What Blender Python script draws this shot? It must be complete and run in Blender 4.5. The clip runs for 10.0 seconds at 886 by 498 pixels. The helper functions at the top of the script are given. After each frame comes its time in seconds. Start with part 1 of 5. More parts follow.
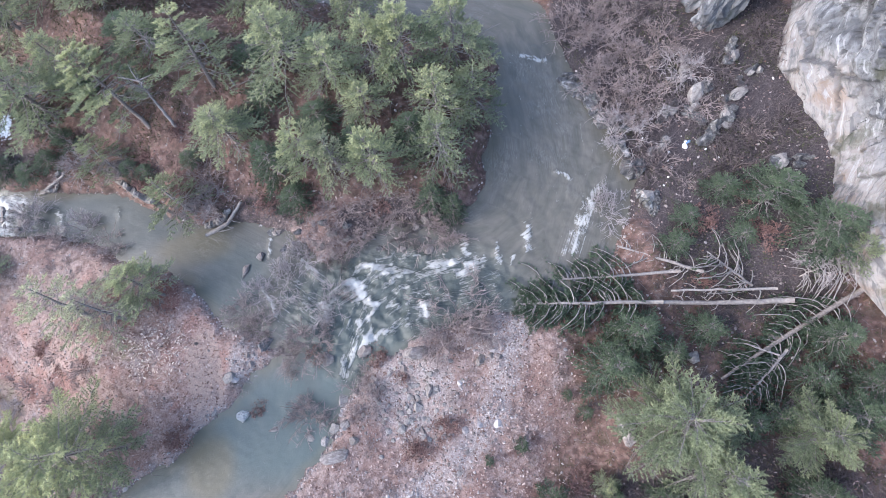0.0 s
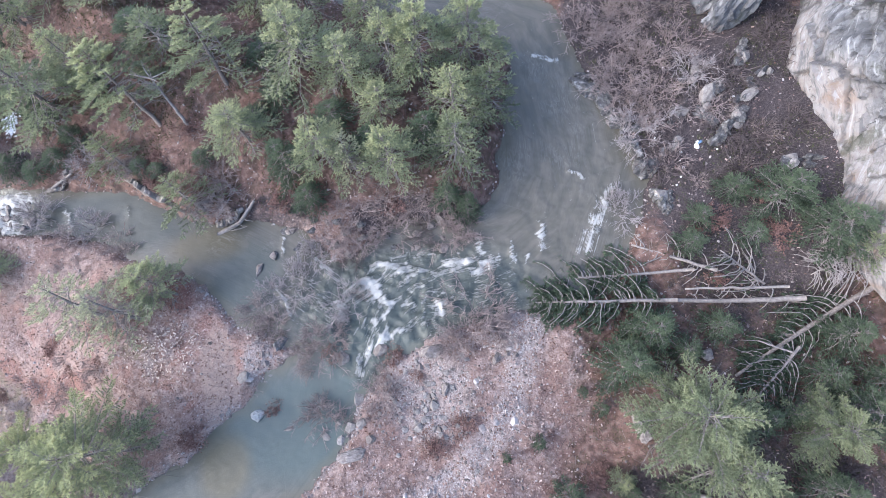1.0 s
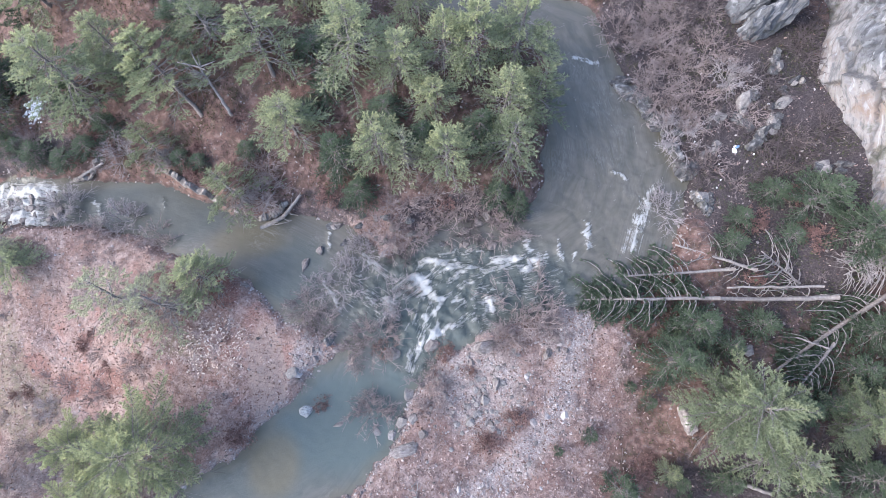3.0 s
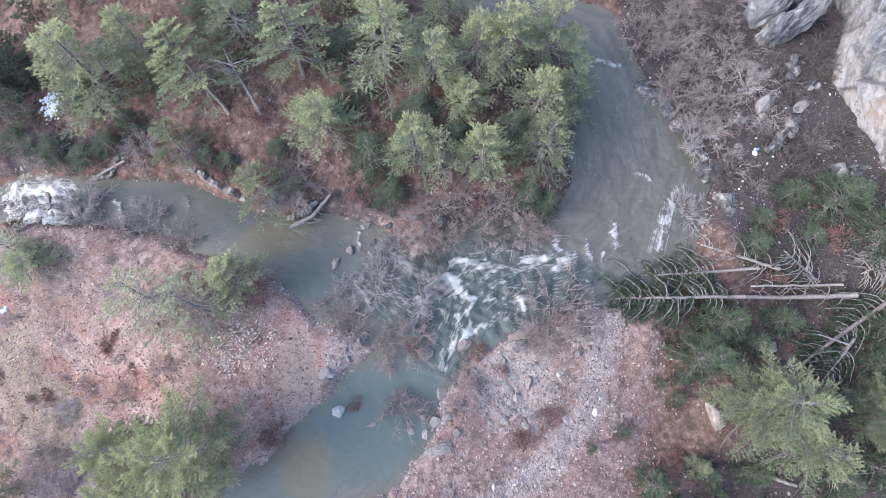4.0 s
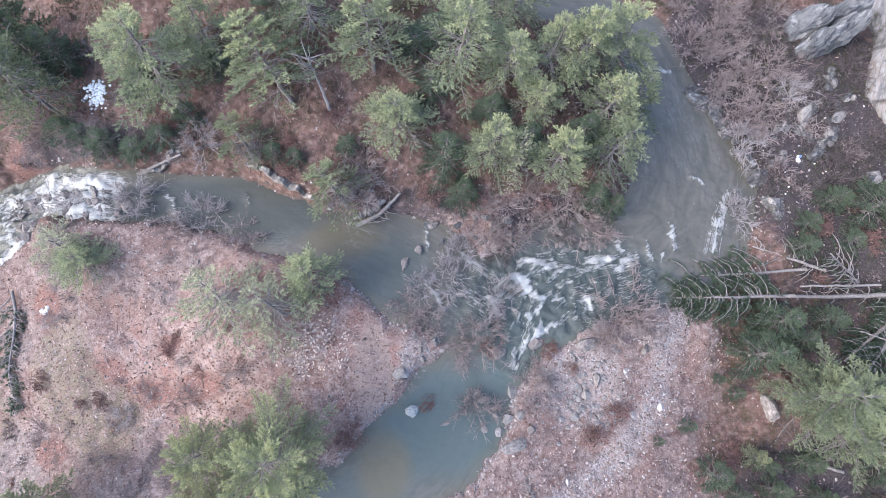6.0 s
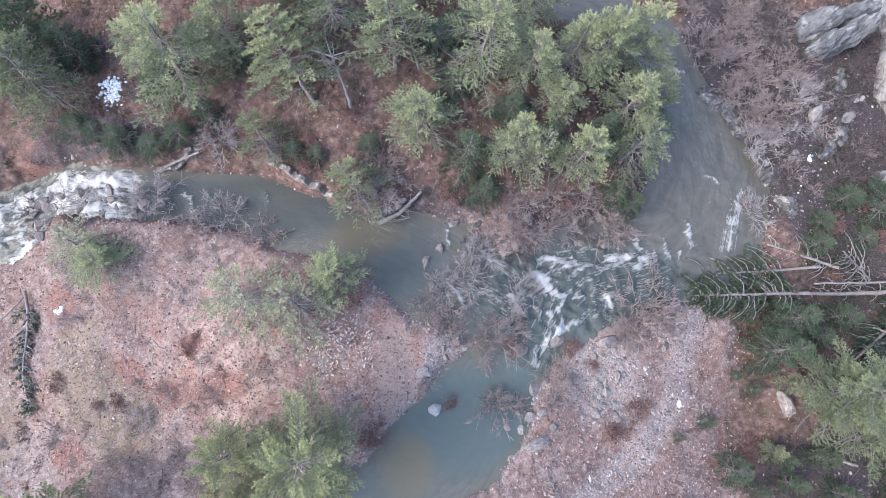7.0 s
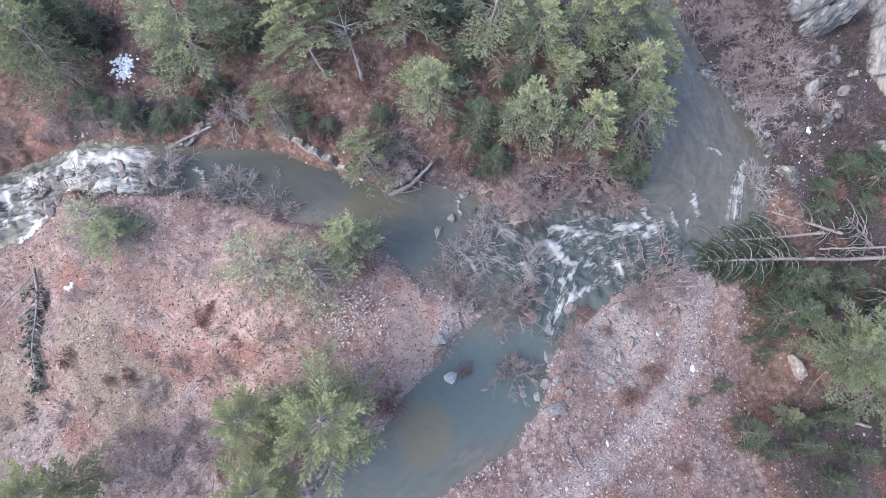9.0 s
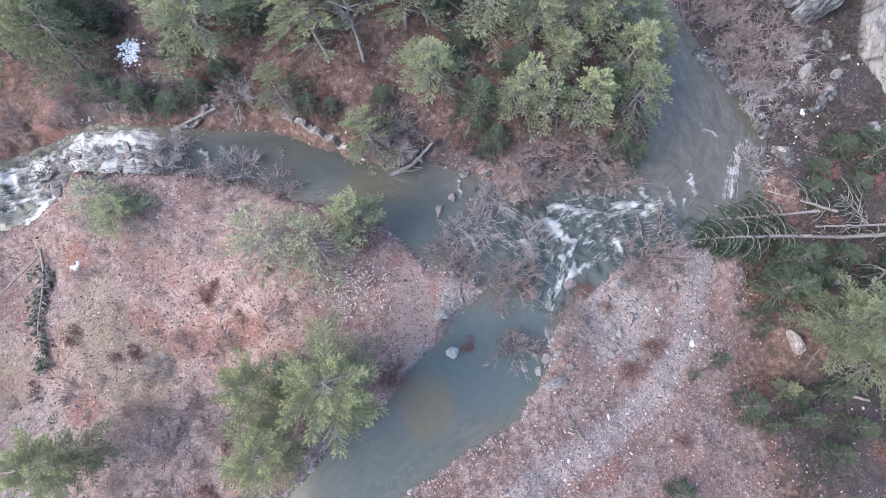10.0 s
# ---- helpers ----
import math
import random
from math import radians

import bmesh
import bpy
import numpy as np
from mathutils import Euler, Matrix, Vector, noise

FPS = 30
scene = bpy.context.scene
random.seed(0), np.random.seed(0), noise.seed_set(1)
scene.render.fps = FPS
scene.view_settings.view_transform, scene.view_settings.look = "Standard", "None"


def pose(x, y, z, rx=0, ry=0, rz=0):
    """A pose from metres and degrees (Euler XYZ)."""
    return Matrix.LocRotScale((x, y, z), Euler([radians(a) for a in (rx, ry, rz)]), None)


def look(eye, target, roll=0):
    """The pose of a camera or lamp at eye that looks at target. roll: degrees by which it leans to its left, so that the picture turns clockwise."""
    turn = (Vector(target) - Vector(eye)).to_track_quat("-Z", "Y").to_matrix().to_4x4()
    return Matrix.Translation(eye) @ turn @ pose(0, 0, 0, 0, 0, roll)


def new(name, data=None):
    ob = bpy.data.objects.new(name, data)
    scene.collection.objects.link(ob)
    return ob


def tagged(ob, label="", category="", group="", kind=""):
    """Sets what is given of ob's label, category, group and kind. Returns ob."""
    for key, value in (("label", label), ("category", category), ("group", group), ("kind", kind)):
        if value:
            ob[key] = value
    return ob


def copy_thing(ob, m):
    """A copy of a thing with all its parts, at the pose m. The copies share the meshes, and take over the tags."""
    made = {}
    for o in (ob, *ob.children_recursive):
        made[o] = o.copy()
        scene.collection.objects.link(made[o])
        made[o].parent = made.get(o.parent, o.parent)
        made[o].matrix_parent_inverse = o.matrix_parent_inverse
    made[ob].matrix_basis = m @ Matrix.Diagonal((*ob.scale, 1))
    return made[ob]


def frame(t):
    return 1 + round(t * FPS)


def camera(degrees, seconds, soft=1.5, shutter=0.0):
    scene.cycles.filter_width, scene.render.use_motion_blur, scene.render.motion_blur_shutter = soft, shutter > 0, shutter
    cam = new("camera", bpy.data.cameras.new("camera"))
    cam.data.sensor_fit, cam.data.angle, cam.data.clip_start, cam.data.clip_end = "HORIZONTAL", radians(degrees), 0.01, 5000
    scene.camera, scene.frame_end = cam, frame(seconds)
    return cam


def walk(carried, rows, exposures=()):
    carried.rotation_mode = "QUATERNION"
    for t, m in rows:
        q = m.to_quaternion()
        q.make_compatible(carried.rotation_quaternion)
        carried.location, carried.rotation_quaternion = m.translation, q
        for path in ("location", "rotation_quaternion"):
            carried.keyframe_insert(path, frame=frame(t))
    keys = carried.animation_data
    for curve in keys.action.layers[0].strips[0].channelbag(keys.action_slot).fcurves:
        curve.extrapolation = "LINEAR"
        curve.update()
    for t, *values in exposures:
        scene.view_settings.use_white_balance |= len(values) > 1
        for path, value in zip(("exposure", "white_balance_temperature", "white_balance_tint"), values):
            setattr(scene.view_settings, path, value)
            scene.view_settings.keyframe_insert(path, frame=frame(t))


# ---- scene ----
# Camera: a drone that slides sideways over a river fork, then backs away.
cam = camera(87.4, 10.0, soft=0.38)
PATH = [
    (0, (11.849, 0.886, 33.588), (11.688, 1.489, 31.688), -18.1),
    (0.5, (11.105, 0.903, 33.704), (10.959, 1.503, 31.802), -16.9),
    (1, (10.184, 0.908, 33.827), (10.057, 1.506, 31.923), -15.3),
    (1.5, (9.065, 0.961, 33.970), (8.960, 1.555, 32.063), -13.2),
    (2, (7.729, 1.011, 34.143), (7.651, 1.600, 32.233), -10.7),
    (2.5, (6.263, 1.035, 34.308), (6.213, 1.618, 32.396), -7.8),
    (4, (1.105, 1.271, 34.664), (1.160, 1.842, 32.748), 2.2),
    (4.5, (-0.854, 1.424, 34.718), (-0.762, 1.988, 32.801), 6.0),
    (5, (-2.923, 1.703, 34.729), (-2.791, 2.255, 32.812), 10.3),
    (5.5, (-4.914, 1.989, 34.679), (-4.745, 2.531, 32.761), 14.0),
    (7, (-8.888, 2.237, 34.361), (-8.647, 2.769, 32.448), 20.6),
    (7.5, (-9.569, 1.773, 34.111), (-9.314, 2.316, 32.203), 21.2),
    (8, (-10.038, 1.064, 33.843), (-9.772, 1.622, 31.941), 21.2),
    (8.5, (-10.346, 0.177, 33.629), (-10.073, 0.749, 31.732), 20.8),
    (9, (-10.503, -0.911, 33.468), (-10.230, -0.321, 31.577), 20.0),
    (9.5, (-10.583, -2.115, 33.305), (-10.309, -1.506, 31.420), 19.2),
    (10, (-10.811, -3.219, 33.189), (-10.535, -2.595, 31.309), 18.7),
]
walk(cam, [(t, look(eye, target, roll)) for t, eye, target, roll in PATH], [(0, 1.89, 6000, 11), (6, 1.82, 6000, 11), (10, 1.71, 6000, 11)])

# ---- world and light: a bright overcast afternoon ----
world = bpy.data.worlds.new("sky")
world.use_nodes = True
scene.world = world
wn, wl = world.node_tree.nodes, world.node_tree.links
sky = wn.new("ShaderNodeTexSky")
sky.sky_type = "NISHITA"
sky.sun_disc = False
sky.sun_elevation, sky.sun_rotation = radians(35), radians(258)
sky.dust_density, sky.ozone_density = 2.5, 1.0
soft_sky = wn.new("ShaderNodeHueSaturation")
soft_sky.inputs["Saturation"].default_value = 0.95
wl.new(sky.outputs[0], soft_sky.inputs["Color"])
wl.new(soft_sky.outputs[0], wn["Background"].inputs[0])
wn["Background"].inputs[1].default_value = 0.15

sun = bpy.data.lights.new("sun", "SUN")
sun.energy, sun.angle, sun.color = 0.5, radians(30), (1.0, 0.965, 0.93)
sun_ob = new("sun", sun)
sun_ob.matrix_basis = look((-38, -8, 27), (0, 0, 0))


# ---- small maths ----
def smooth(a, b, v):
    v = np.clip((np.asarray(v, float) - a) / (b - a), 0, 1)
    return v * v * (3 - 2 * v)


def lattice(i, j, seed):
    h = (i * 374761393 + j * 668265263 + seed * 1442695041) & 0xFFFFFFFF
    h = ((h ^ (h >> 13)) * 1274126177) & 0xFFFFFFFF
    return ((h ^ (h >> 16)) & 0xFFFF) / 65535.0


def vnoise(x, y, seed=0):
    x, y = np.asarray(x, float), np.asarray(y, float)
    i, j = np.floor(x).astype(np.int64), np.floor(y).astype(np.int64)
    u, v = x - i, y - j
    u, v = u * u * (3 - 2 * u), v * v * (3 - 2 * v)
    a, b = lattice(i, j, seed), lattice(i + 1, j, seed)
    c, d = lattice(i, j + 1, seed), lattice(i + 1, j + 1, seed)
    return (a * (1 - u) + b * u) * (1 - v) + (c * (1 - u) + d * u) * v


def fbm(x, y, octaves=4, seed=0):
    total, amp, norm = 0, 1.0, 0.0
    for k in range(octaves):
        total = total + amp * vnoise(x * 2 ** k + 17.3 * k, y * 2 ** k - 9.1 * k, seed + k)
        norm += amp
        amp *= 0.5
    return total / norm


def segment_distance(x, y, x0, y0, x1, y1):
    dx, dy = x1 - x0, y1 - y0
    s = np.clip(((x - x0) * dx + (y - y0) * dy) / (dx * dx + dy * dy + 1e-9), 0, 1)
    return np.hypot(x - x0 - s * dx, y - y0 - s * dy), s


# ---- the river's plan: centre and width, upstream to downstream ----
RIGHT_ARM = [(-6, 40, 4.5), (4, 36, 4.5), (9, 33.8, 4.8), (13, 32.6, 5), (16, 30.8, 5), (17.1, 26.7, 5.5), (17.3, 22.3, 8.1), (17.8, 19, 9.6),
             (17.8, 15.5, 11.0), (16.6, 12.6, 10.6), (13.6, 10.8, 8.6), (10.2, 9.9, 8.0), (5.5, 9.2, 8.6), (3.2, 7.7, 8.0),
             (1.8, 5.3, 6.0), (0.9, 3.2, 4.4), (-1.9, 1.5, 6.2), (-2.8, -0.2, 7.4), (-4.2, -1.9, 7.4), (-6.7, -3.3, 6.4),
             (-9.3, -5.0, 5.6), (-12.8, -7.0, 5.6), (-16, -10, 5.2), (-20, -16, 5.2), (-26, -26, 5.5)]
LEFT_ARM = [(-58.2, 15.2, 7), (-47.6, 15.5, 6.5), (-42, 16, 6.2), (-38.5, 16.6, 6.2), (-33.2, 18.4, 4.2), (-27.7, 17.4, 3.9), (-23.6, 16.9, 4.1),
            (-18.8, 15.9, 4.6), (-15.9, 14.3, 4.4), (-12.2, 13.2, 3.6), (-9.2, 12.1, 5.3), (-6.7, 10.9, 7.2), (-4.6, 9.7, 8.0),
            (-2.4, 8, 7.0), (1, 6.1, 4.5)]


def river(x, y):
    """Metres from the water's edge: minus inside the river."""
    best = np.full(np.shape(x), 1e9)
    for arm in (RIGHT_ARM, LEFT_ARM):
        for (x0, y0, w0), (x1, y1, w1) in zip(arm, arm[1:]):
            d, s = segment_distance(x, y, x0, y0, x1, y1)
            best = np.minimum(best, d - 0.5 * (w0 + (w1 - w0) * s))
    return best + 1.1 * (fbm(x * 0.55, y * 0.55, 3, 5) - 0.5) + 0.35 * (fbm(x * 2.2, y * 2.2, 2, 9) - 0.5)


def stream(x, y):
    """Metres along the nearer arm of the river, and across it from its middle."""
    best, along, across = np.full(np.shape(x), 1e9), np.zeros(np.shape(x)), np.zeros(np.shape(x))
    for arm, run in ((RIGHT_ARM, 0.0), (LEFT_ARM, 200.0)):
        for (x0, y0, w0), (x1, y1, w1) in zip(arm, arm[1:]):
            d, s = segment_distance(x, y, x0, y0, x1, y1)
            long = math.hypot(x1 - x0, y1 - y0)
            side = ((x1 - x0) * (y - y0) - (y1 - y0) * (x - x0)) / long
            nearer = d - 0.5 * (w0 + (w1 - w0) * s) < best
            along, across = np.where(nearer, run + s * long, along), np.where(nearer, side, across)
            best = np.where(nearer, d - 0.5 * (w0 + (w1 - w0) * s), best)
            run += long
    return along, across


def water_level(x, y):
    """The valley's level: it steps down through the rapids to the pool, and falls away westwards."""
    step = 5.0 * smooth(16, 23, x)
    level = -0.5 + 1.5 * smooth(0.5 + step, 5.5 + step, y) + 0.3 * smooth(11, 25, y) * smooth(2, 9, x)
    level = level - 0.9 * smooth(-13, -24, x) - 4.0 * smooth(-28, -40, x) - 2.0 * smooth(-15, -29, x) * smooth(14.5, 8, y)
    return level - 1.0 * smooth(2, 12, x) * smooth(1, -6, y) * smooth(28, 20, x) - 0.5 * smooth(-8, -14, y)


def cliff_foot(y):
    return 35.6 + 0.8 * np.sin(y * 0.45 + 0.6) + 0.12 * np.maximum(12 - y, 0) + 0.05 * np.maximum(y - 25, 0)


def height(x, y):
    x, y = np.asarray(x, float), np.asarray(y, float)
    sd = river(x, y)
    level = water_level(x, y)
    north = smooth(11.5, 15.5, y + 0.05 * x) * smooth(16.5, 13.5, x)
    east = smooth(17, 22, x) * (1 - north)
    out = np.maximum(sd - 0.4, 0)
    slope = 0.06 * smooth(20, 13, np.abs(x + 4)) + 0.32 * north * (1 - 0.7 * smooth(-23, -32, x)) + 0.085 * east * smooth(-6, 4, y)
    far = np.minimum(out, 14) + 0.6 * np.maximum(out - 14, 0)
    bank = (0.35 + 0.5 * north + 0.15 * east + 0.3 * smooth(-8, -12, x)) * smooth(0, 0.9, sd)
    land = level + bank + slope * far
    bed = level - 0.12 - 0.55 * smooth(0, 1.6, -sd)
    h = np.where(sd > 0, land, bed)
    rough = smooth(0.2, 3, sd)
    h = h + rough * (0.9 * (fbm(x * 0.17, y * 0.17, 3, 21) - 0.5) + 0.35 * (fbm(x * 0.8, y * 0.8, 3, 22) - 0.5))
    h = h + smooth(-0.3, 0.4, sd) * 0.14 * (fbm(x * 3.1, y * 3.1, 2, 23) - 0.5)
    h = h + 13 * smooth(1.0, 8.5, x - cliff_foot(y)) + 0.25 * np.maximum(x - cliff_foot(y) - 7, 0)
    return h


def ground_at(x, y):
    return float(height(np.array([x]), np.array([y]))[0])


# ---- node helpers and materials ----
class Nodes:
    def __init__(self, name):
        self.mat = bpy.data.materials.new(name)
        self.mat.use_nodes = True
        self.t = self.mat.node_tree
        self.bsdf = self.t.nodes["Principled BSDF"]
        self.coord = self.t.nodes.new("ShaderNodeTexCoord").outputs["Object"]

    def link(self, a, b):
        self.t.links.new(a, b)

    def put(self, socket, value):
        if isinstance(value, bpy.types.NodeSocket):
            self.link(value, socket)
        elif isinstance(value, tuple) and len(value) == 3:
            socket.default_value = (*value, 1)
        else:
            socket.default_value = value

    def noise(self, scale, detail=4, rough=0.55, distort=0.0, at=None):
        n = self.t.nodes.new("ShaderNodeTexNoise")
        n.inputs["Scale"].default_value, n.inputs["Detail"].default_value = scale, detail
        n.inputs["Roughness"].default_value, n.inputs["Distortion"].default_value = rough, distort
        self.link(at or self.coord, n.inputs["Vector"])
        return n.outputs[0]

    def cells(self, scale, feature="F1", out="Color"):
        n = self.t.nodes.new("ShaderNodeTexVoronoi")
        n.feature = feature
        n.inputs["Scale"].default_value = scale
        self.link(self.coord, n.inputs["Vector"])
        return n.outputs[out]

    def ramp(self, fac, *stops):
        n = self.t.nodes.new("ShaderNodeValToRGB")
        el = n.color_ramp.elements
        while len(el) < len(stops):
            el.new(0.5)
        for e, (p, c) in zip(el, stops):
            e.position, e.color = p, (*c, 1) if isinstance(c, tuple) else (c, c, c, 1)
        self.link(fac, n.inputs[0])
        return n.outputs[0]

    def mix(self, fac, a, b, how="MIX"):
        n = self.t.nodes.new("ShaderNodeMix")
        n.data_type, n.blend_type = "RGBA", how
        self.put(n.inputs[0], fac), self.put(n.inputs[6], a), self.put(n.inputs[7], b)
        return n.outputs[2]

    def maths(self, how, a, b=0.0):
        n = self.t.nodes.new("ShaderNodeMath")
        n.operation = how
        self.put(n.inputs[0], a), self.put(n.inputs[1], b)
        return n.outputs[0]

    def attr(self, name):
        n = self.t.nodes.new("ShaderNodeAttribute")
        n.attribute_name = name
        return n.outputs["Fac"]

    def one(self):
        return self.t.nodes.new("ShaderNodeObjectInfo").outputs["Random"]

    def island(self):
        return self.t.nodes.new("ShaderNodeNewGeometry").outputs["Random Per Island"]

    def bump(self, h, strength=0.5, distance=0.05):
        n = self.t.nodes.new("ShaderNodeBump")
        n.inputs["Strength"].default_value, n.inputs["Distance"].default_value = strength, distance
        self.link(h, n.inputs["Height"])
        self.link(n.outputs[0], self.bsdf.inputs["Normal"])

    def done(self, color, rough=0.85, spec=0.3):
        self.put(self.bsdf.inputs["Base Color"], color)
        self.put(self.bsdf.inputs["Roughness"], rough)
        self.bsdf.inputs["Specular IOR Level"].default_value = spec
        return self.mat


def ground_material():
    n = Nodes("ground_cover")
    wide, mid, fine, speck = n.noise(0.35, 5), n.noise(2.2, 5), n.noise(9, 4), n.noise(26, 3, 0.7)
    litter = n.ramp(mid, (0.32, (0.12, 0.082, 0.074)), (0.48, (0.235, 0.172, 0.156)), (0.62, (0.345, 0.27, 0.25)))
    litter = n.mix(n.ramp(wide, (0.45, 0.0), (0.62, 0.75)), litter, (0.221, 0.132, 0.11))
    litter = n.mix(n.ramp(fine, (0.35, 0.75), (0.55, 0.0)), litter, (0.0927, 0.0642, 0.057))
    litter = n.mix(n.ramp(speck, (0.6, 0.0), (0.72, 0.7)), litter, (0.428, 0.356, 0.328))
    forest = n.ramp(mid, (0.3, (0.066, 0.043, 0.037)), (0.52, (0.152, 0.094, 0.079)), (0.72, (0.265, 0.185, 0.160)))
    forest = n.mix(n.ramp(n.noise(0.9, 4), (0.5, 0.0), (0.66, 0.6)), forest, (0.075, 0.062, 0.045))
    forest = n.mix(n.ramp(speck, (0.58, 0.0), (0.72, 0.6)), forest, (0.32, 0.185, 0.145))
    stones = n.ramp(n.cells(9.5), (0.0, (0.20, 0.168, 0.157)), (0.5, (0.35, 0.303, 0.292)), (1.0, (0.50, 0.455, 0.44)))
    gravel = n.mix(n.ramp(n.cells(9.5, "DISTANCE_TO_EDGE", "Distance"), (0.02, 1.0), (0.14, 0.0)), stones, (0.17, 0.135, 0.125))
    gravel = n.mix(n.ramp(mid, (0.48, 0.0), (0.66, 0.5)), gravel, litter)
    grass = n.ramp(fine, (0.3, (0.125, 0.105, 0.074)), (0.5, (0.205, 0.172, 0.125)), (0.7, (0.28, 0.237, 0.185)))
    grass = n.mix(n.ramp(mid, (0.40, 0.1), (0.60, 0.8)), grass, litter)
    sand = n.ramp(fine, (0.3, (0.26, 0.187, 0.158)), (0.7, (0.36, 0.275, 0.238)))
    brush = n.ramp(fine, (0.3, (0.034, 0.028, 0.030)), (0.6, (0.084, 0.069, 0.072)), (0.75, (0.145, 0.124, 0.128)))

    def masked(name, lo=0.35, hi=0.65):
        return n.ramp(n.maths("ADD", n.attr(name), n.maths("MULTIPLY", n.maths("SUBTRACT", n.noise(1.6, 6, 0.65), 0.5), 0.9)), (lo, 0.0), (hi, 1.0))
    litter = n.mix(n.maths("MULTIPLY", n.attr("dry"), 0.5), litter, n.ramp(n.mix(0.5, fine, mid), (0.36, (0.20, 0.118, 0.096)), (0.47, (0.33, 0.222, 0.19)), (0.6, (0.45, 0.34, 0.30))))
    litter = n.mix(n.maths("MULTIPLY", n.attr("dry"), n.ramp(n.noise(0.55, 5, 0.6, 0.5), (0.54, 0.0), (0.64, 0.7))), litter, n.ramp(fine, (0.35, (0.17, 0.085, 0.07)), (0.6, (0.33, 0.19, 0.158))))
    litter = n.mix(n.maths("MULTIPLY", n.attr("dry"), n.ramp(n.noise(0.42, 5, 0.6, 0.9), (0.34, 0.7), (0.45, 0.0))), litter, n.ramp(fine, (0.35, (0.18, 0.15, 0.145)), (0.6, (0.37, 0.32, 0.305))))
    c = n.mix(masked("forest"), litter, forest)
    c = n.mix(n.maths("MULTIPLY", masked("heath"), 0.85), c, n.ramp(n.mix(0.5, fine, mid), (0.34, (0.105, 0.086, 0.082)), (0.48, (0.195, 0.162, 0.154)), (0.62, (0.30, 0.258, 0.245))))
    c = n.mix(n.maths("MULTIPLY", masked("russet"), 0.8), c, n.ramp(fine, (0.32, (0.10, 0.048, 0.040)), (0.52, (0.205, 0.104, 0.086)), (0.7, (0.31, 0.19, 0.16))))
    c = n.mix(masked("brush"), c, brush)
    c = n.mix(masked("grass"), c, grass)
    c = n.mix(masked("sand"), c, sand)
    c = n.mix(masked("gravel"), c, gravel)
    c = n.mix(n.ramp(n.attr("wet"), (0.0, 0.0), (1.0, 0.75)), c, (0.0363, 0.0317, 0.0277))
    n.bump(n.mix(0.5, fine, speck), 0.9, 0.07)
    return n.done(c, 0.9, 0.2)


def water_material():
    n = Nodes("river_water")
    both = n.t.nodes.new("ShaderNodeCombineXYZ")
    n.link(n.attr("along"), both.inputs[0]), n.link(n.attr("across"), both.inputs[1])
    stretch = n.t.nodes.new("ShaderNodeMapping")
    stretch.inputs["Scale"].default_value = (0.42, 1.5, 1)
    n.link(both.outputs[0], stretch.inputs["Vector"])
    flow = stretch.outputs[0]
    wave = n.mix(0.45, n.noise(1.7, 5, 0.6, 0.8, flow), n.noise(6.5, 5, 0.65, 1.0))
    swirl = n.noise(1.0, 6, 0.62, 0.5, flow)
    murky = n.ramp(swirl, (0.35, (0.096, 0.093, 0.080)), (0.5, (0.114, 0.108, 0.093)), (0.65, (0.136, 0.126, 0.110)))
    murky = n.mix(n.attr("deep"), murky, (0.088, 0.112, 0.107))
    murky = n.mix(n.attr("silt"), murky, (0.135, 0.118, 0.078))
    # murk and the dark reflection of overhanging trees, both put into the colour
    murky = n.mix(n.attr("murk_reflection"), murky, (0.046, 0.047, 0.041))
    murky = n.mix(n.ramp(n.attr("rapid"), (0.35, 0.0), (0.9, 0.6)), murky, (0.058, 0.066, 0.060))
    line = n.maths("ABSOLUTE", n.maths("SUBTRACT", n.noise(1.3, 6, 0.7, 1.6, flow), 0.5))
    line = n.maths("MULTIPLY", n.ramp(line, (0.0, 0.75), (0.03, 0.0)), n.ramp(n.noise(0.3, 3), (0.48, 0.0), (0.66, 0.6)))
    murky = n.mix(n.maths("MULTIPLY", line, n.maths("SUBTRACT", 1.0, n.attr("deep"))), murky, (0.25, 0.24, 0.225))
    streaky = n.maths("MULTIPLY", n.maths("SUBTRACT", n.noise(2.6, 7, 0.70, 1.4, flow), 0.5), 2.0)
    fine = n.maths("MULTIPLY", n.maths("SUBTRACT", n.noise(6.0, 5, 0.7, 1.0), 0.5), 0.9)
    fleck = n.maths("ADD", n.attr("foam"), n.maths("ADD", streaky, fine))
    foam = n.ramp(fleck, (0.44, 0.0), (0.54, 0.5), (0.80, 1.0))
    c = n.mix(foam, murky, (0.42, 0.415, 0.40))
    b = n.t.nodes.new("ShaderNodeBump")
    b.inputs["Distance"].default_value = 0.22
    n.link(n.maths("ADD", n.maths("MULTIPLY", n.attr("rapid"), 0.6), 0.2), b.inputs["Strength"])
    n.link(n.mix(0.4, wave, foam), b.inputs["Height"])
    n.link(b.outputs[0], n.bsdf.inputs["Normal"])
    return n.done(c, n.ramp(foam, (0.0, 0.12), (1.0, 0.7)), 0.3)


def bark_material(name, dark, light, scale=9):
    n = Nodes(name)
    g = n.noise(scale, 5, 0.65)
    c = n.ramp(g, (0.3, dark), (0.7, light))
    c = n.mix(n.maths("MULTIPLY", n.one(), 0.35), c, dark)
    n.bump(g, 0.7, 0.03)
    return n.done(c, 0.9, 0.15)


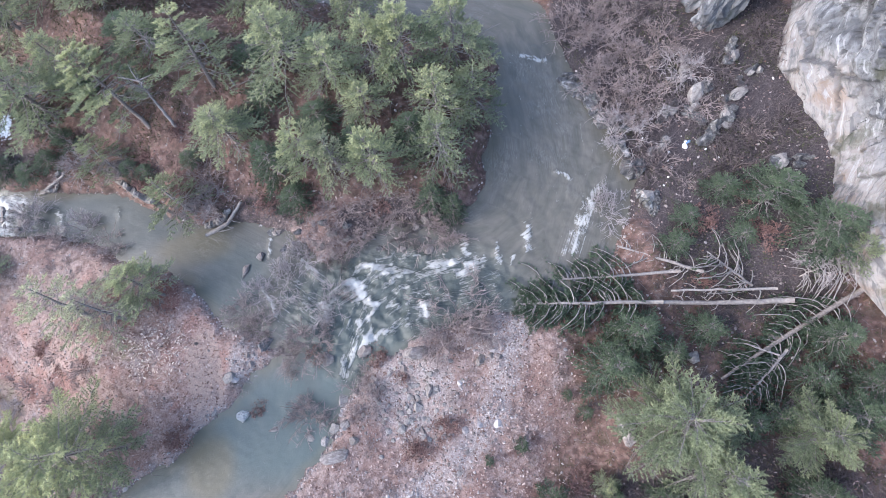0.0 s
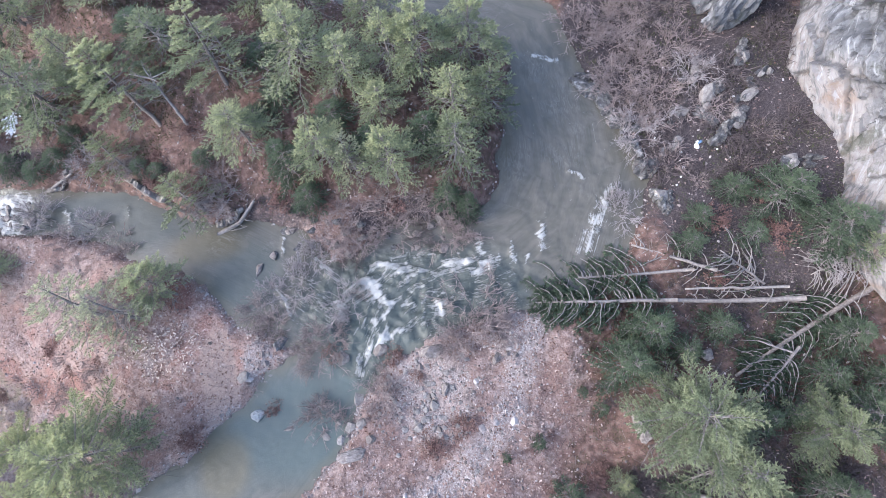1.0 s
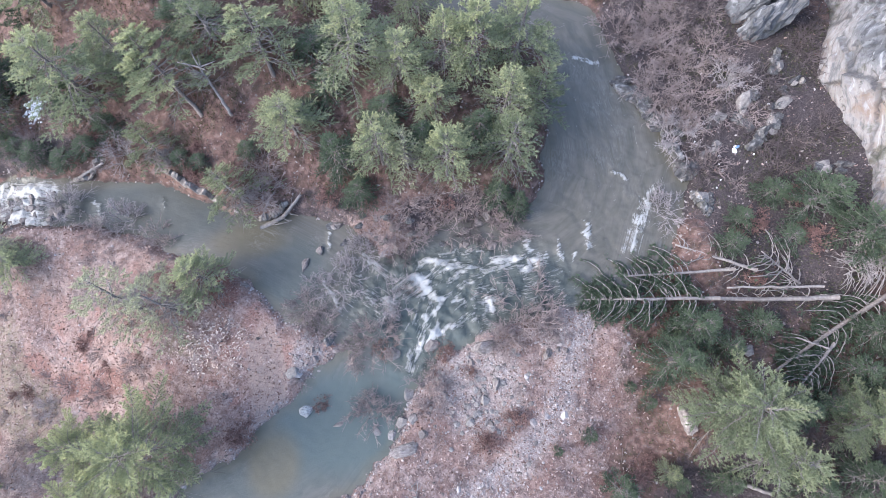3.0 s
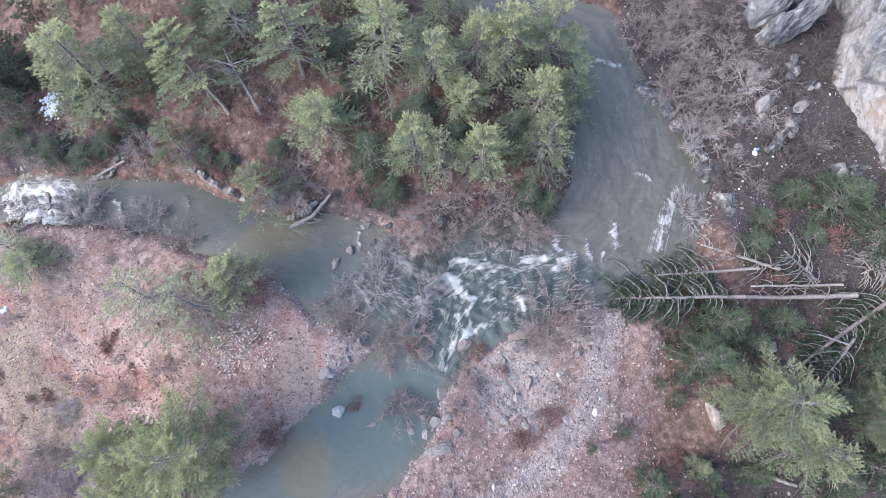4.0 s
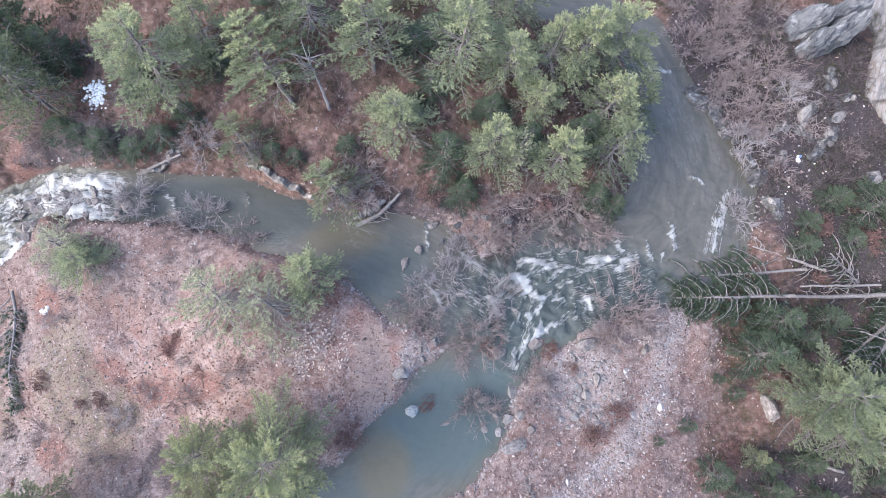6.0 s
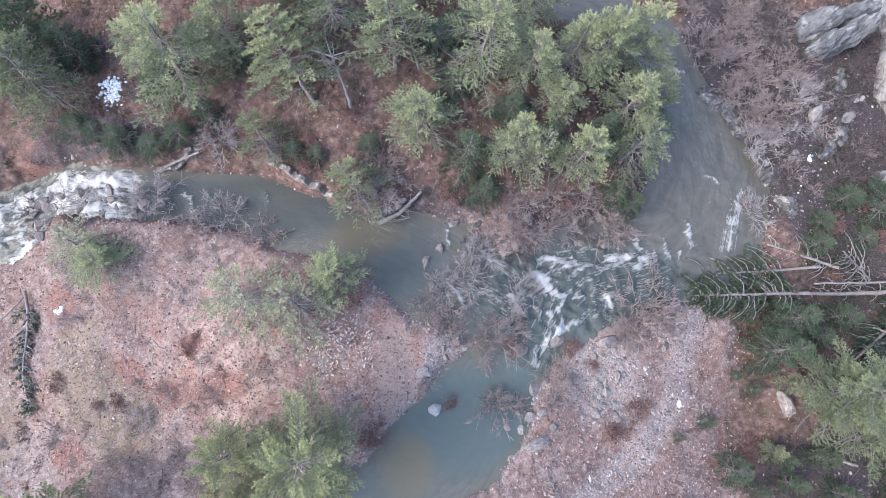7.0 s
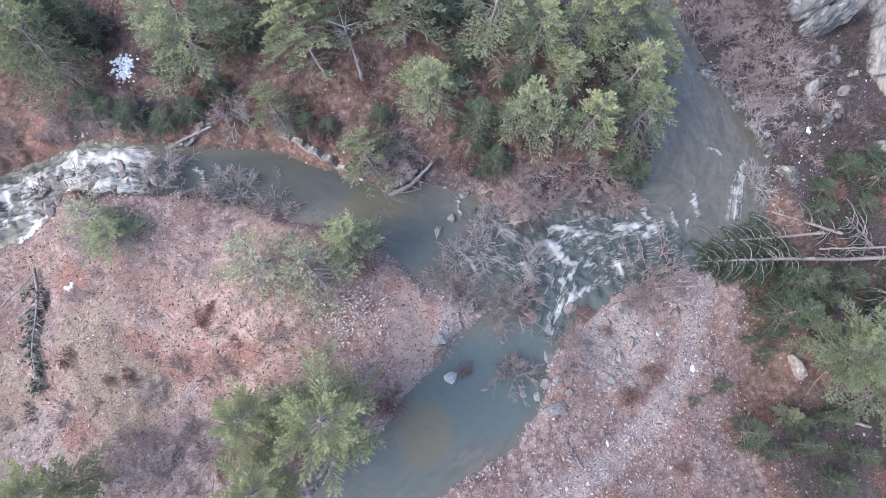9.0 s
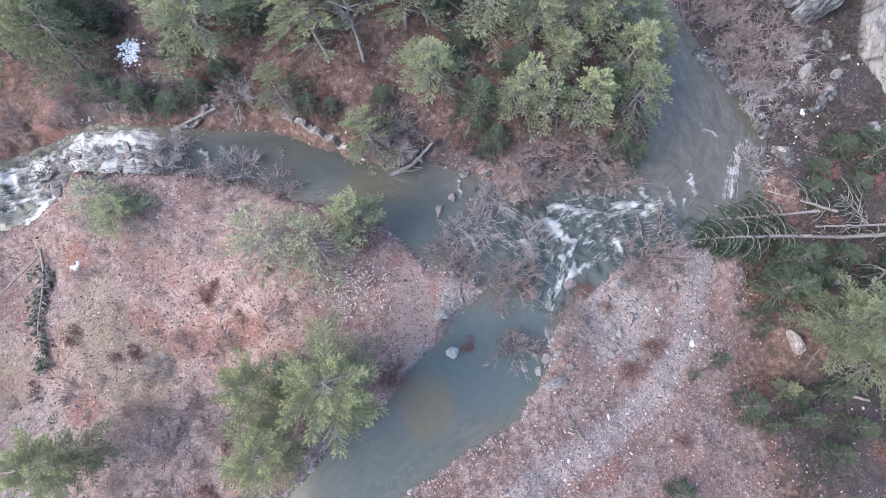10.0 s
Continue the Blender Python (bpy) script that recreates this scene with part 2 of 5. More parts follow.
def needle_material(name, dark, mid, light):
    n = Nodes(name)
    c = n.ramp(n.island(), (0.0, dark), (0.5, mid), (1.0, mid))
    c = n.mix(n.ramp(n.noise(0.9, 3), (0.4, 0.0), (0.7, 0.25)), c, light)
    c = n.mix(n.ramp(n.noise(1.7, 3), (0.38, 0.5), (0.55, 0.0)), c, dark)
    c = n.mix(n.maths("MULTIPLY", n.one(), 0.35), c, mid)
    # light tone: new growth, plus the top light painted into the needles
    c = n.mix(n.maths("MULTIPLY", n.attr("young_lit"), 0.8), c, light)
    thin = n.t.nodes.new("ShaderNodeBsdfTranslucent")
    both = n.t.nodes.new("ShaderNodeMixShader")
    both.inputs[0].default_value = 0.45
    n.link(c, thin.inputs[0]), n.link(n.bsdf.outputs[0], both.inputs[1]), n.link(thin.outputs[0], both.inputs[2])
    n.link(both.outputs[0], n.t.nodes["Material Output"].inputs[0])
    return n.done(c, 0.75, 0.2)


def rock_material(name, dark, mid, light, moss=0.35, scale=2.5):
    n = Nodes(name)
    g, f = n.noise(scale, 6, 0.65, 0.4), n.noise(scale * 6, 4, 0.6)
    c = n.ramp(g, (0.3, dark), (0.5, mid), (0.68, light))
    c = n.mix(n.ramp(f, (0.35, 0.6), (0.5, 0.0)), c, dark)
    c = n.mix(n.ramp(n.noise(scale * 0.6, 5, 0.7), (0.56, 0.0), (0.66, moss)), c, (0.09, 0.085, 0.03))
    c = n.mix(n.maths("MULTIPLY", n.one(), 0.4), c, dark)
    n.bump(n.mix(0.5, g, f), 0.8, 0.08)
    return n.done(c, 0.88, 0.25)


def cliff_material():
    n = Nodes("limestone_cliff")
    g, f = n.noise(0.55, 6, 0.6, 0.3), n.noise(2.6, 6, 0.7, 0.2)
    lean = n.t.nodes.new("ShaderNodeMapping")
    lean.inputs["Rotation"].default_value, lean.inputs["Scale"].default_value = (radians(-65), 0, 0), (1, 0.4, 2.8)
    lean.vector_type = "TEXTURE"
    n.link(n.coord, lean.inputs["Vector"])
    streak = n.noise(1.1, 7, 0.7, 0.5, lean.outputs[0])
    c = n.ramp(g, (0.32, (0.085, 0.088, 0.096)), (0.48, (0.145, 0.148, 0.16)), (0.62, (0.21, 0.212, 0.222)), (0.74, (0.20, 0.165, 0.15)))
    c = n.mix(n.ramp(f, (0.36, 0.8), (0.5, 0.0)), c, (0.05, 0.05, 0.055))
    c = n.mix(n.attr("pale"), c, n.ramp(g, (0.35, (0.19, 0.155, 0.138)), (0.5, (0.26, 0.248, 0.245)), (0.7, (0.215, 0.165, 0.138))))
    c = n.mix(n.ramp(streak, (0.38, 0.7), (0.48, 0.0)), c, (0.085, 0.087, 0.096))
    c = n.mix(n.ramp(streak, (0.55, 0.0), (0.63, 0.7)), c, (0.34, 0.345, 0.36))
    c = n.mix(n.maths("MULTIPLY", n.attr("crack"), 0.6), c, (0.043, 0.042, 0.045))
    c = n.mix(n.ramp(n.noise(0.4, 5, 0.65), (0.58, 0.0), (0.66, 0.6)), c, (0.045, 0.048, 0.026))
    n.bump(n.mix(0.7, streak, f), 0.5, 0.15)
    return n.done(c, 0.9, 0.2)


def scatter_material(name, *stops):
    n = Nodes(name)
    return n.done(n.ramp(n.island(), *stops), 0.85, 0.2)


GROUND, WATER, CLIFF = ground_material(), water_material(), cliff_material()
BARK = bark_material("pine_bark", (0.12, 0.10, 0.092), (0.33, 0.29, 0.272))
DEADWOOD = bark_material("grey_deadwood", (0.16, 0.145, 0.14), (0.36, 0.335, 0.325), 6)
LOGWOOD = bark_material("weathered_log", (0.17, 0.15, 0.142), (0.36, 0.33, 0.315), 5)
TWIGS = bark_material("shrub_twigs", (0.20, 0.157, 0.148), (0.41, 0.342, 0.328), 3)
TWIGS_PALE = bark_material("pale_shrub_twigs", (0.26, 0.23, 0.23), (0.47, 0.425, 0.425), 3)
TWIGS_RED = bark_material("russet_shrub_twigs", (0.15, 0.088, 0.077), (0.29, 0.185, 0.163), 3)
TWIGS_DARK = bark_material("dark_shrub_twigs", (0.068, 0.055, 0.057), (0.185, 0.155, 0.155), 3)
GREY_LIMBS = bark_material("grey_limbs", (0.17, 0.152, 0.142), (0.40, 0.37, 0.355), 5)
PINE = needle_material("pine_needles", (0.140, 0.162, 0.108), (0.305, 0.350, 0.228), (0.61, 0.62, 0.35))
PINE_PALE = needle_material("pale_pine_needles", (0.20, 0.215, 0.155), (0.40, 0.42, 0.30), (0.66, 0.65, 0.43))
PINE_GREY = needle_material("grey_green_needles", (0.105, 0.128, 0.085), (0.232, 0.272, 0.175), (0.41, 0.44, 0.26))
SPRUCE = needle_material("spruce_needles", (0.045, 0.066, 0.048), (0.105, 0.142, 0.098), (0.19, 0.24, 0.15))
ROCK = rock_material("river_boulder", (0.10, 0.086, 0.080), (0.235, 0.205, 0.193), (0.40, 0.36, 0.342))
ROCK_PALE = rock_material("pale_limestone", (0.15, 0.136, 0.128), (0.30, 0.275, 0.262), (0.45, 0.42, 0.402), 0.2)
ROCK_DARK = rock_material("dark_ledge_rock", (0.05, 0.049, 0.051), (0.135, 0.13, 0.132), (0.34, 0.335, 0.335), 0.6, 1.6)
SNOW = scatter_material("old_snow", (0.0, (0.84, 0.84, 0.85)), (1.0, (0.90, 0.90, 0.90)))


# ---- mesh helpers ----
def mesh_from(name, verts, faces, material, flat=False, attributes=None):
    """faces: an array of triangles or quads."""
    verts, faces = np.asarray(verts, np.float32), np.asarray(faces, np.int32)
    me = bpy.data.meshes.new(name)
    k = faces.shape[1]
    me.vertices.add(len(verts))
    me.vertices.foreach_set("co", verts.ravel())
    me.loops.add(faces.size)
    me.loops.foreach_set("vertex_index", faces.ravel())
    me.polygons.add(len(faces))
    me.polygons.foreach_set("loop_start", np.arange(0, faces.size, k, dtype=np.int32))
    me.polygons.foreach_set("use_smooth", np.full(len(faces), not flat))
    for key, values in (attributes or {}).items():
        me.attributes.new(key, "FLOAT", "POINT").data.foreach_set("value", np.asarray(values, np.float32))
    me.materials.append(material)
    me.update(calc_edges=True)
    me.validate()
    return me


class Geo:
    """Gathers quads (triangles repeat their last corner's index as -1) for one mesh."""
    def __init__(self):
        self.v, self.f, self.n, self.young_lit = [], [], 0, []

    def add(self, v, f, young_lit=0.0):
        self.young_lit.append(np.full(len(v), young_lit))
        self.v.append(np.asarray(v, float)), self.f.append(np.asarray(f, np.int64) + self.n)
        self.n += len(v)

    def tube(self, pts, radii, sides=5):
        pts, radii = np.asarray(pts, float), np.asarray(radii, float)
        d = np.gradient(pts, axis=0)
        d /= np.linalg.norm(d, axis=1)[:, None] + 1e-9
        ref = np.array([0.0, 0, 1]) if abs(d[0][2]) < 0.8 else np.array([1.0, 0, 0])
        a = np.cross(d, ref)
        a /= np.linalg.norm(a, axis=1)[:, None] + 1e-9
        b = np.cross(d, a)
        ang = np.arange(sides) * 2 * math.pi / sides
        ring = pts[:, None] + radii[:, None, None] * (np.cos(ang)[None, :, None] * a[:, None] + np.sin(ang)[None, :, None] * b[:, None])
        n, i, j = len(pts), *np.meshgrid(np.arange(len(pts) - 1), np.arange(sides), indexing="ij")
        jn = (j + 1) % sides
        quads = np.stack([i * sides + j, i * sides + jn, (i + 1) * sides + jn, (i + 1) * sides + j], -1).reshape(-1, 4)
        self.add(ring.reshape(-1, 3), quads)
        if radii[0] > 0.06:
            for end in (0, n - 1):
                base = end * sides
                fan = [(base, base + k, base + k + 1, base + k + 1) for k in range(1, sides - 1)]
                self.f.append(np.asarray([(p, q, r, r) for p, q, r, _ in fan], np.int64)[:, [0, 1, 2, 2]] + self.n - len(ring.reshape(-1, 3)))

    def mesh(self, name, material, flat=False):
        v, f = np.concatenate(self.v), np.concatenate(self.f)
        tri = f[:, 2] == f[:, 3]
        quads, tris = f[~tri], f[tri][:, :3]
        allt = np.concatenate([quads[:, [0, 1, 2]], quads[:, [0, 2, 3]], tris])
        return mesh_from(name, v, allt, material, flat, {"young_lit": np.concatenate(self.young_lit)} if max(map(np.max, self.young_lit)) > 0 else None)


def part(name, me, parent, label=""):
    ob = new(name, me)
    ob.parent = parent
    return tagged(ob, label)


def blades(g, rng, centre, way, count, length, width, spread, young_lit=0.0):
    """A tuft of needle blades round a way, each one slim triangle."""
    way = np.asarray(way, float)
    way = way / (np.linalg.norm(way) + 1e-9)
    d = way + spread * rng.normal(size=(count, 3))
    d /= np.linalg.norm(d, axis=1)[:, None]
    side = np.cross(d, rng.normal(size=(count, 3)))
    side /= np.linalg.norm(side, axis=1)[:, None] + 1e-9
    ln = length * rng.uniform(0.6, 1.2, count)[:, None]
    c = np.asarray(centre) + 0.25 * length * rng.normal(size=(count, 3))
    v = np.stack([c - side * width, c + side * width, c + d * ln], 1).reshape(-1, 3)
    k = np.arange(count) * 3
    g.add(v, np.stack([k, k + 1, k + 2, k + 2], 1), young_lit)


def place(ob, m):
    ob.matrix_basis = m
    return ob


# ---- ground: one sheet, fine under the flight and coarse out to the horizon ----
def spaced(lo, hi, step):
    inner = np.arange(lo, hi + step / 2, step)
    grow = np.cumsum(step * 1.32 ** np.arange(1, 29))
    return np.concatenate([(inner[0] - grow)[::-1], inner, inner[-1] + grow])


GX, GY = spaced(-47, 46, 0.25), spaced(-19, 44, 0.25)
X, Y = (a.ravel() for a in np.meshgrid(GX, GY))
SD = river(X, Y)
Z = height(X, Y)


def blob(x, y, cx, cy, rx, ry):
    return smooth(1.25, 0.55, np.hypot((x - cx) / rx, (y - cy) / ry))


TRACK = [(14.9, 8.3), (13.3, 6.5), (13, 2.5), (11.8, -0.8), (8.6, -4.1), (5.1, -6.3), (1.5, -8), (-1.8, -9.2), (-8, -13.1), (-14.1, -19.2)]


def track(x, y):
    return np.min([segment_distance(x, y, *a, *b)[0] for a, b in zip(TRACK, TRACK[1:])], axis=0)


def covers(x, y, sd):
    forest = np.maximum(smooth(13.5, 16.5, y) * smooth(17.5, 14.5, x), smooth(15, 20.5, x + 0.16 * y + 3.2 * smooth(1, -5, y))) * smooth(-0.1, 0.3, sd)
    forest = np.maximum(forest, 0.25 * blob(x, y, -24.5, 2.3, 3.0, 1.4) + 0.6 * blob(x, y, -12.5, 9.4, 1.6, 1.4))
    gravel = smooth(2.5, 0.2, track(x, y)) * 0.66
    gravel = np.maximum(gravel, blob(x, y, 6.6, 1, 4.2, 4.0) * 0.62)
    gravel = np.maximum(gravel, blob(x, y, 12.8, 5.1, 2.4, 2.6) * 0.8)
    gravel = np.maximum(gravel, blob(x, y, -5.6, 3.4, 1.3, 2.2) * 0.9)
    gravel = np.maximum(gravel, smooth(0.9, 0.2, sd) * smooth(-0.6, 0.0, sd) * smooth(12, 9, y) * 0.55)
    gravel = np.maximum(gravel, 0.8 * blob(x, y, 32.5, -1.3, 3.0, 2.0))
    grass = 0.85 * blob(x, y, -31.2, 4.6, 3.0, 4.5) + 0.7 * blob(x, y, -28, 0.8, 3.5, 3.5) + blob(x, y, -14.3, 4.9, 1.8, 1.0) * 0.6 + blob(x, y, -39, 2, 3, 5) * 0.6
    sand = blob(x, y, -8.6, 2.6, 1.5, 4.2) * 0.95
    brush = blob(x, y, 29, 21, 10, 12) * 1.15 + blob(x, y, 21.3, 25.8, 3.5, 12) * 0.8 + blob(x, y, -26.7, -4, 5.5, 3.6) * 0.18 + blob(x, y, 29.4, 5.1, 8, 8) * 0.5 + 0.8 * blob(x, y, 27.4, -8.7, 12, 6.5) + 0.4 * blob(x, y, 31, 11, 6, 6)
    brush = brush + 0.65 * blob(x, y, -30.2, 21.4, 8, 1.6) + 0.75 * blob(x, y, 6, 13.7, 6, 1.8) + 0.55 * blob(x, y, -5, 14.8, 4.5, 1.8)
    russet = np.max([blob(x, y, *b) for b in ((-27.6, 4.0, 2.0, 1.6), (-25.2, 2.6, 3.0, 1.2), (-33.0, 9.6, 1.6, 1.6), (-22.8, 5.8, 1.2, 0.9), (-20.6, 2.8, 2.6, 1.2), (-32.2, -1.0, 1.6, 1.2), (-17, 9.6, 2.2, 1.2), (-11.6, 8.6, 1.2, 1.6), (-34.0, 21.4, 4.0, 2.6), (24.6, 12.6, 1.6, 1.6), (2.6, -8.6, 3.0, 1.6), (18.6, -9.2, 2.6, 1.6))], axis=0) * 0.8
    heath = np.max([w * blob(x, y, *b) for w, *b in ((0.45, -26, -4, 8, 5), (0.6, -37, -3, 6, 6), (0.45, -26, 11, 8, 2.4), (0.45, -33, 8, 5, 4), (0.3, -23, 7, 4, 2.5), (0.5, -19, -3.5, 4, 3))], axis=0)
    wet = smooth(0.28, 0.0, sd)
    dry = blob(x, y, -16.5, 4.5, 14, 8)
    return {"forest": forest, "gravel": gravel, "grass": grass, "sand": sand, "brush": brush, "wet": wet, "dry": dry, "russet": russet, "heath": heath}


def grid_quads(nx, ny):
    i, j = np.meshgrid(np.arange(nx - 1), np.arange(ny - 1))
    a = (j * nx + i).ravel()
    return np.stack([a, a + 1, a + nx + 1, a + nx], 1)


ground = new("ground", mesh_from("ground", np.stack([X, Y, Z], 1), grid_quads(len(GX), len(GY)), GROUND, attributes=covers(X, Y, SD)))
tagged(ground, "forest floor and river banks with leaf litter, gravel and dry grass", "ground", kind="structure")

# ---- water, with its rapids: from, to and half-width of each white streak ----
STREAKS = [(-4.2, 13.1, -4.1, 11.7, .25), (-1.9, 11.2, -0.8, 10.3, .3), (2.5, 10.3, 6.5, 9.7, .4), (7.9, 10.5, 10, 10.1, .35), (10.8, 11.6, 10.8, 10.8, .35),
           (10.2, 9.4, 12.1, 10.1, .4), (15.3, 12.5, 15.2, 10.6, .38), (14.2, 10.4, 14, 9.7, .3), (13, 11.4, 12.9, 9.8, .3), (2.3, 9.1, 3.9, 7.4, .5),
           (4.9, 7.3, 5.9, 7, .25), (0.2, 7.6, 0.7, 6.6, .4), (2.7, 5.8, 3.7, 6.8, .25), (7.4, 7.4, 7.7, 6.3, .28), (4.6, 5.6, 4, 5.1, .3)]
STREAKS += [(3.7, 5, 1.7, 3.9, .35), (1.7, 3.9, 1.6, 2.4, .3), (-4.4, 9.1, -3.6, 7.2, .25), (-1.6, 1.1, -1.2, 1.2, .2), (20.5, 14.8, 18.4, 10.4, .55),
            (17.9, 16.6, 19, 16.2, .25), (16.1, 27.5, 17.9, 26.7, .3)]
STREAKS += [(-33.6, 18.7, -27.5, 18.3, .75), (-34.1, 18.1, -27.7, 15.6, .7), (-23.9, 17.2, -23.2, 16.2, .35), (-35.5, 14.6, -37.5, 13.2, .6),
            (-17.8, 16.5, -17.4, 16.2, .25), (-41, 17.4, -37.5, 17.9, .8), (-33.3, 19.3, -33.2, 18.2, .6), (-22.8, 15.2, -23.2, 16.2, .3), (-45.3, 15.5, -40.6, 15, .8)]

WX, WY = np.arange(-50, 25, 0.11), np.arange(-24, 42, 0.11)
X, Y = (a.ravel() for a in np.meshgrid(WX, WY))
SD = river(X, Y)
keep = SD < 0.55
number = np.cumsum(keep) - 1
quads = grid_quads(len(WX), len(WY))
quads = number[quads[keep[quads].all(1)]]
X, Y, SD = X[keep], Y[keep], SD[keep]
foam = np.zeros(len(X))
BX = X + 0.9 * (fbm(X * 0.9, Y * 0.9, 3, 40) - 0.5) + 0.35 * (fbm(X * 4, Y * 4, 2, 42) - 0.5)
BY = Y + 0.9 * (fbm(X * 0.9, Y * 0.9, 3, 41) - 0.5) + 0.35 * (fbm(X * 4, Y * 4, 2, 43) - 0.5)
for x0, y0, x1, y1, w in STREAKS:
    d, s = segment_distance(BX, BY, x0, y0, x1, y1)
    foam = np.maximum(foam, 0.56 * np.exp(-(d / (0.85 * w)) ** 2))
along, across = stream(X, Y)
crest = 1 - np.abs(2 * fbm(along * 0.55, across * 1.3, 3, 46) - 1)
rapid = np.maximum(blob(X, Y, 5.4, 7.9, 10, 4), np.maximum(1.3 * blob(X, Y, -34.8, 16.6, 8.5, 4), blob(X, Y, 1.5, 4, 2.2, 2.2)))
rapid = np.maximum(rapid, 0.3 * blob(X, Y, 17.4, 19.8, 5, 14))
foam = foam + 0.40 * rapid * smooth(0.6, 0.97, crest) + 0.09 * rapid
foam = foam + 0.16 * blob(X, Y, -31.6, 17.4, 6.0, 2.6) + 0.16 * blob(X, Y, -36.5, 14.2, 2.0, 2.0)
ripple = 0.03 + 0.42 * rapid + 0.2 * foam
Z = water_level(X, Y) + ripple * (fbm(X * 1.5 + 0.6 * Y, Y * 1.5 - 0.4 * X, 4, 44) - 0.5) + 0.10 * foam
deep = blob(X, Y, -3.4, -0.8, 6.0, 4.2) * 0.9 + 0.5 * blob(X, Y, -11, -6.5, 6, 4) + 0.5 * blob(X, Y, -7, 10, 3, 3) + 0.75 * blob(X, Y, 5.9, 7.3, 9, 4.5) + 0.7 * blob(X, Y, -19, 15.6, 8, 3) + 0.6 * blob(X, Y, 1.5, 3.6, 2.4, 2.6)
silt = 0.75 * blob(X, Y, -10.5, 12.7, 3.2, 1.5) + 0.75 * blob(X, Y, -8.2, -3.4, 2.0, 2.4) + 0.3 * smooth(-0.9, 0, SD) + 0.3 * blob(X, Y, -18, 15.5, 4, 2)
# left arm: where the trees' dark reflection is painted in with the murk
murk_reflection = 0.7 * blob(X, Y, -19, 15.6, 9, 3.2) + 0.3 * blob(X, Y, -8.5, 11.8, 4, 3)
water = new("water", mesh_from("water", np.stack([X, Y, Z], 1), quads, WATER,
                               attributes={"foam": foam, "along": along, "across": across, "rapid": np.clip(rapid, 0, 1), "deep": np.clip(deep, 0, 1), "silt": np.clip(silt, 0, 1), "murk_reflection": np.clip(murk_reflection, 0, 1)}))
tagged(water, "murky grey-green river with white rapids where two arms meet", "river", kind="structure")


# ---- limestone cliff ----
def facets(u, v, seed):
    """Tilted broken faces on a jittered grid: how far each face stands out, and the gap to the next face."""
    iu, iv = np.floor(u).astype(np.int64), np.floor(v).astype(np.int64)
    near, second, out = np.full(len(u), 9.0), np.full(len(u), 9.0), np.zeros(len(u))
    for di in (-1, 0, 1):
        for dj in (-1, 0, 1):
            ci, cj = iu + di, iv + dj
            du, dv = u - ci - lattice(ci, cj, seed), v - cj - lattice(ci, cj, seed + 1)
            d = np.hypot(du, dv)
            face = lattice(ci, cj, seed + 2) - 0.5 + 1.3 * (lattice(ci, cj, seed + 3) - 0.5) * du + 1.3 * (lattice(ci, cj, seed + 4) - 0.5) * dv
            second = np.where(d < near, near, np.minimum(second, d))
            out = np.where(d < near, face, out)
            near = np.minimum(near, d)
    return out, second - near


def cliff():
    ys, vs = np.arange(4, 52, 0.16), np.linspace(0, 1, 110)
    yy, vv = (a.ravel() for a in np.meshgrid(ys, vs))
    zz = 2.2 + 13.5 * vv
    wx, wz = yy + 1.2 * fbm(yy * 0.5, zz * 0.5, 3, 64), zz + 1.2 * fbm(yy * 0.5, zz * 0.5, 3, 65)
    u, v = 0.43 * wx - 0.9 * wz, 0.9 * wx + 0.43 * wz
    big, gap = facets(u / 1.7, v / 4.2, 70)
    small, gap_small = facets(u / 0.6, v / 1.3, 75)
    push = 2.0 * (fbm(wx * 0.22, wz * 0.22, 3, 60) - 0.5) + 1.1 * big + 0.55 * small + 0.25 * (fbm(yy * 2.6, zz * 2.6, 3, 62) - 0.5)
    push = push * (0.3 + 0.7 * smooth(0.08, 0.3, vv))
    xx = cliff_foot(yy) - 0.2 + 6.8 * vv ** 1.1 - push * smooth(0, 0.05, vv)
    crack = np.maximum(smooth(0.09, 0.02, gap), 0.6 * smooth(0.10, 0.02, gap_small) * smooth(0.1, 0.35, vv))
    pale = smooth(0.34, 0.12, vv + 0.35 * (fbm(yy * 0.3, zz * 0.3, 3, 63) - 0.5))
    ob = new("cliff", mesh_from("cliff", np.stack([xx, yy, zz], 1), grid_quads(len(ys), len(vs)), CLIFF, True, attributes={"pale": pale, "crack": crack}))
    return tagged(ob, "pale limestone cliff with grey streaks and tan stains", "cliff", kind="structure")


cliff()

STONE_V = [(1, 0, 0), (.4, .9, .1), (-.6, .7, 0), (-1, -.2, .1), (-.3, -.9, 0), (.7, -.7, .1), (.4, .2, .7), (-.4, -.2, .6)]
STONE_F = [(0, 1, 6), (1, 2, 6), (2, 7, 6), (2, 3, 7), (3, 4, 7), (4, 5, 7), (5, 6, 7), (5, 0, 6)]

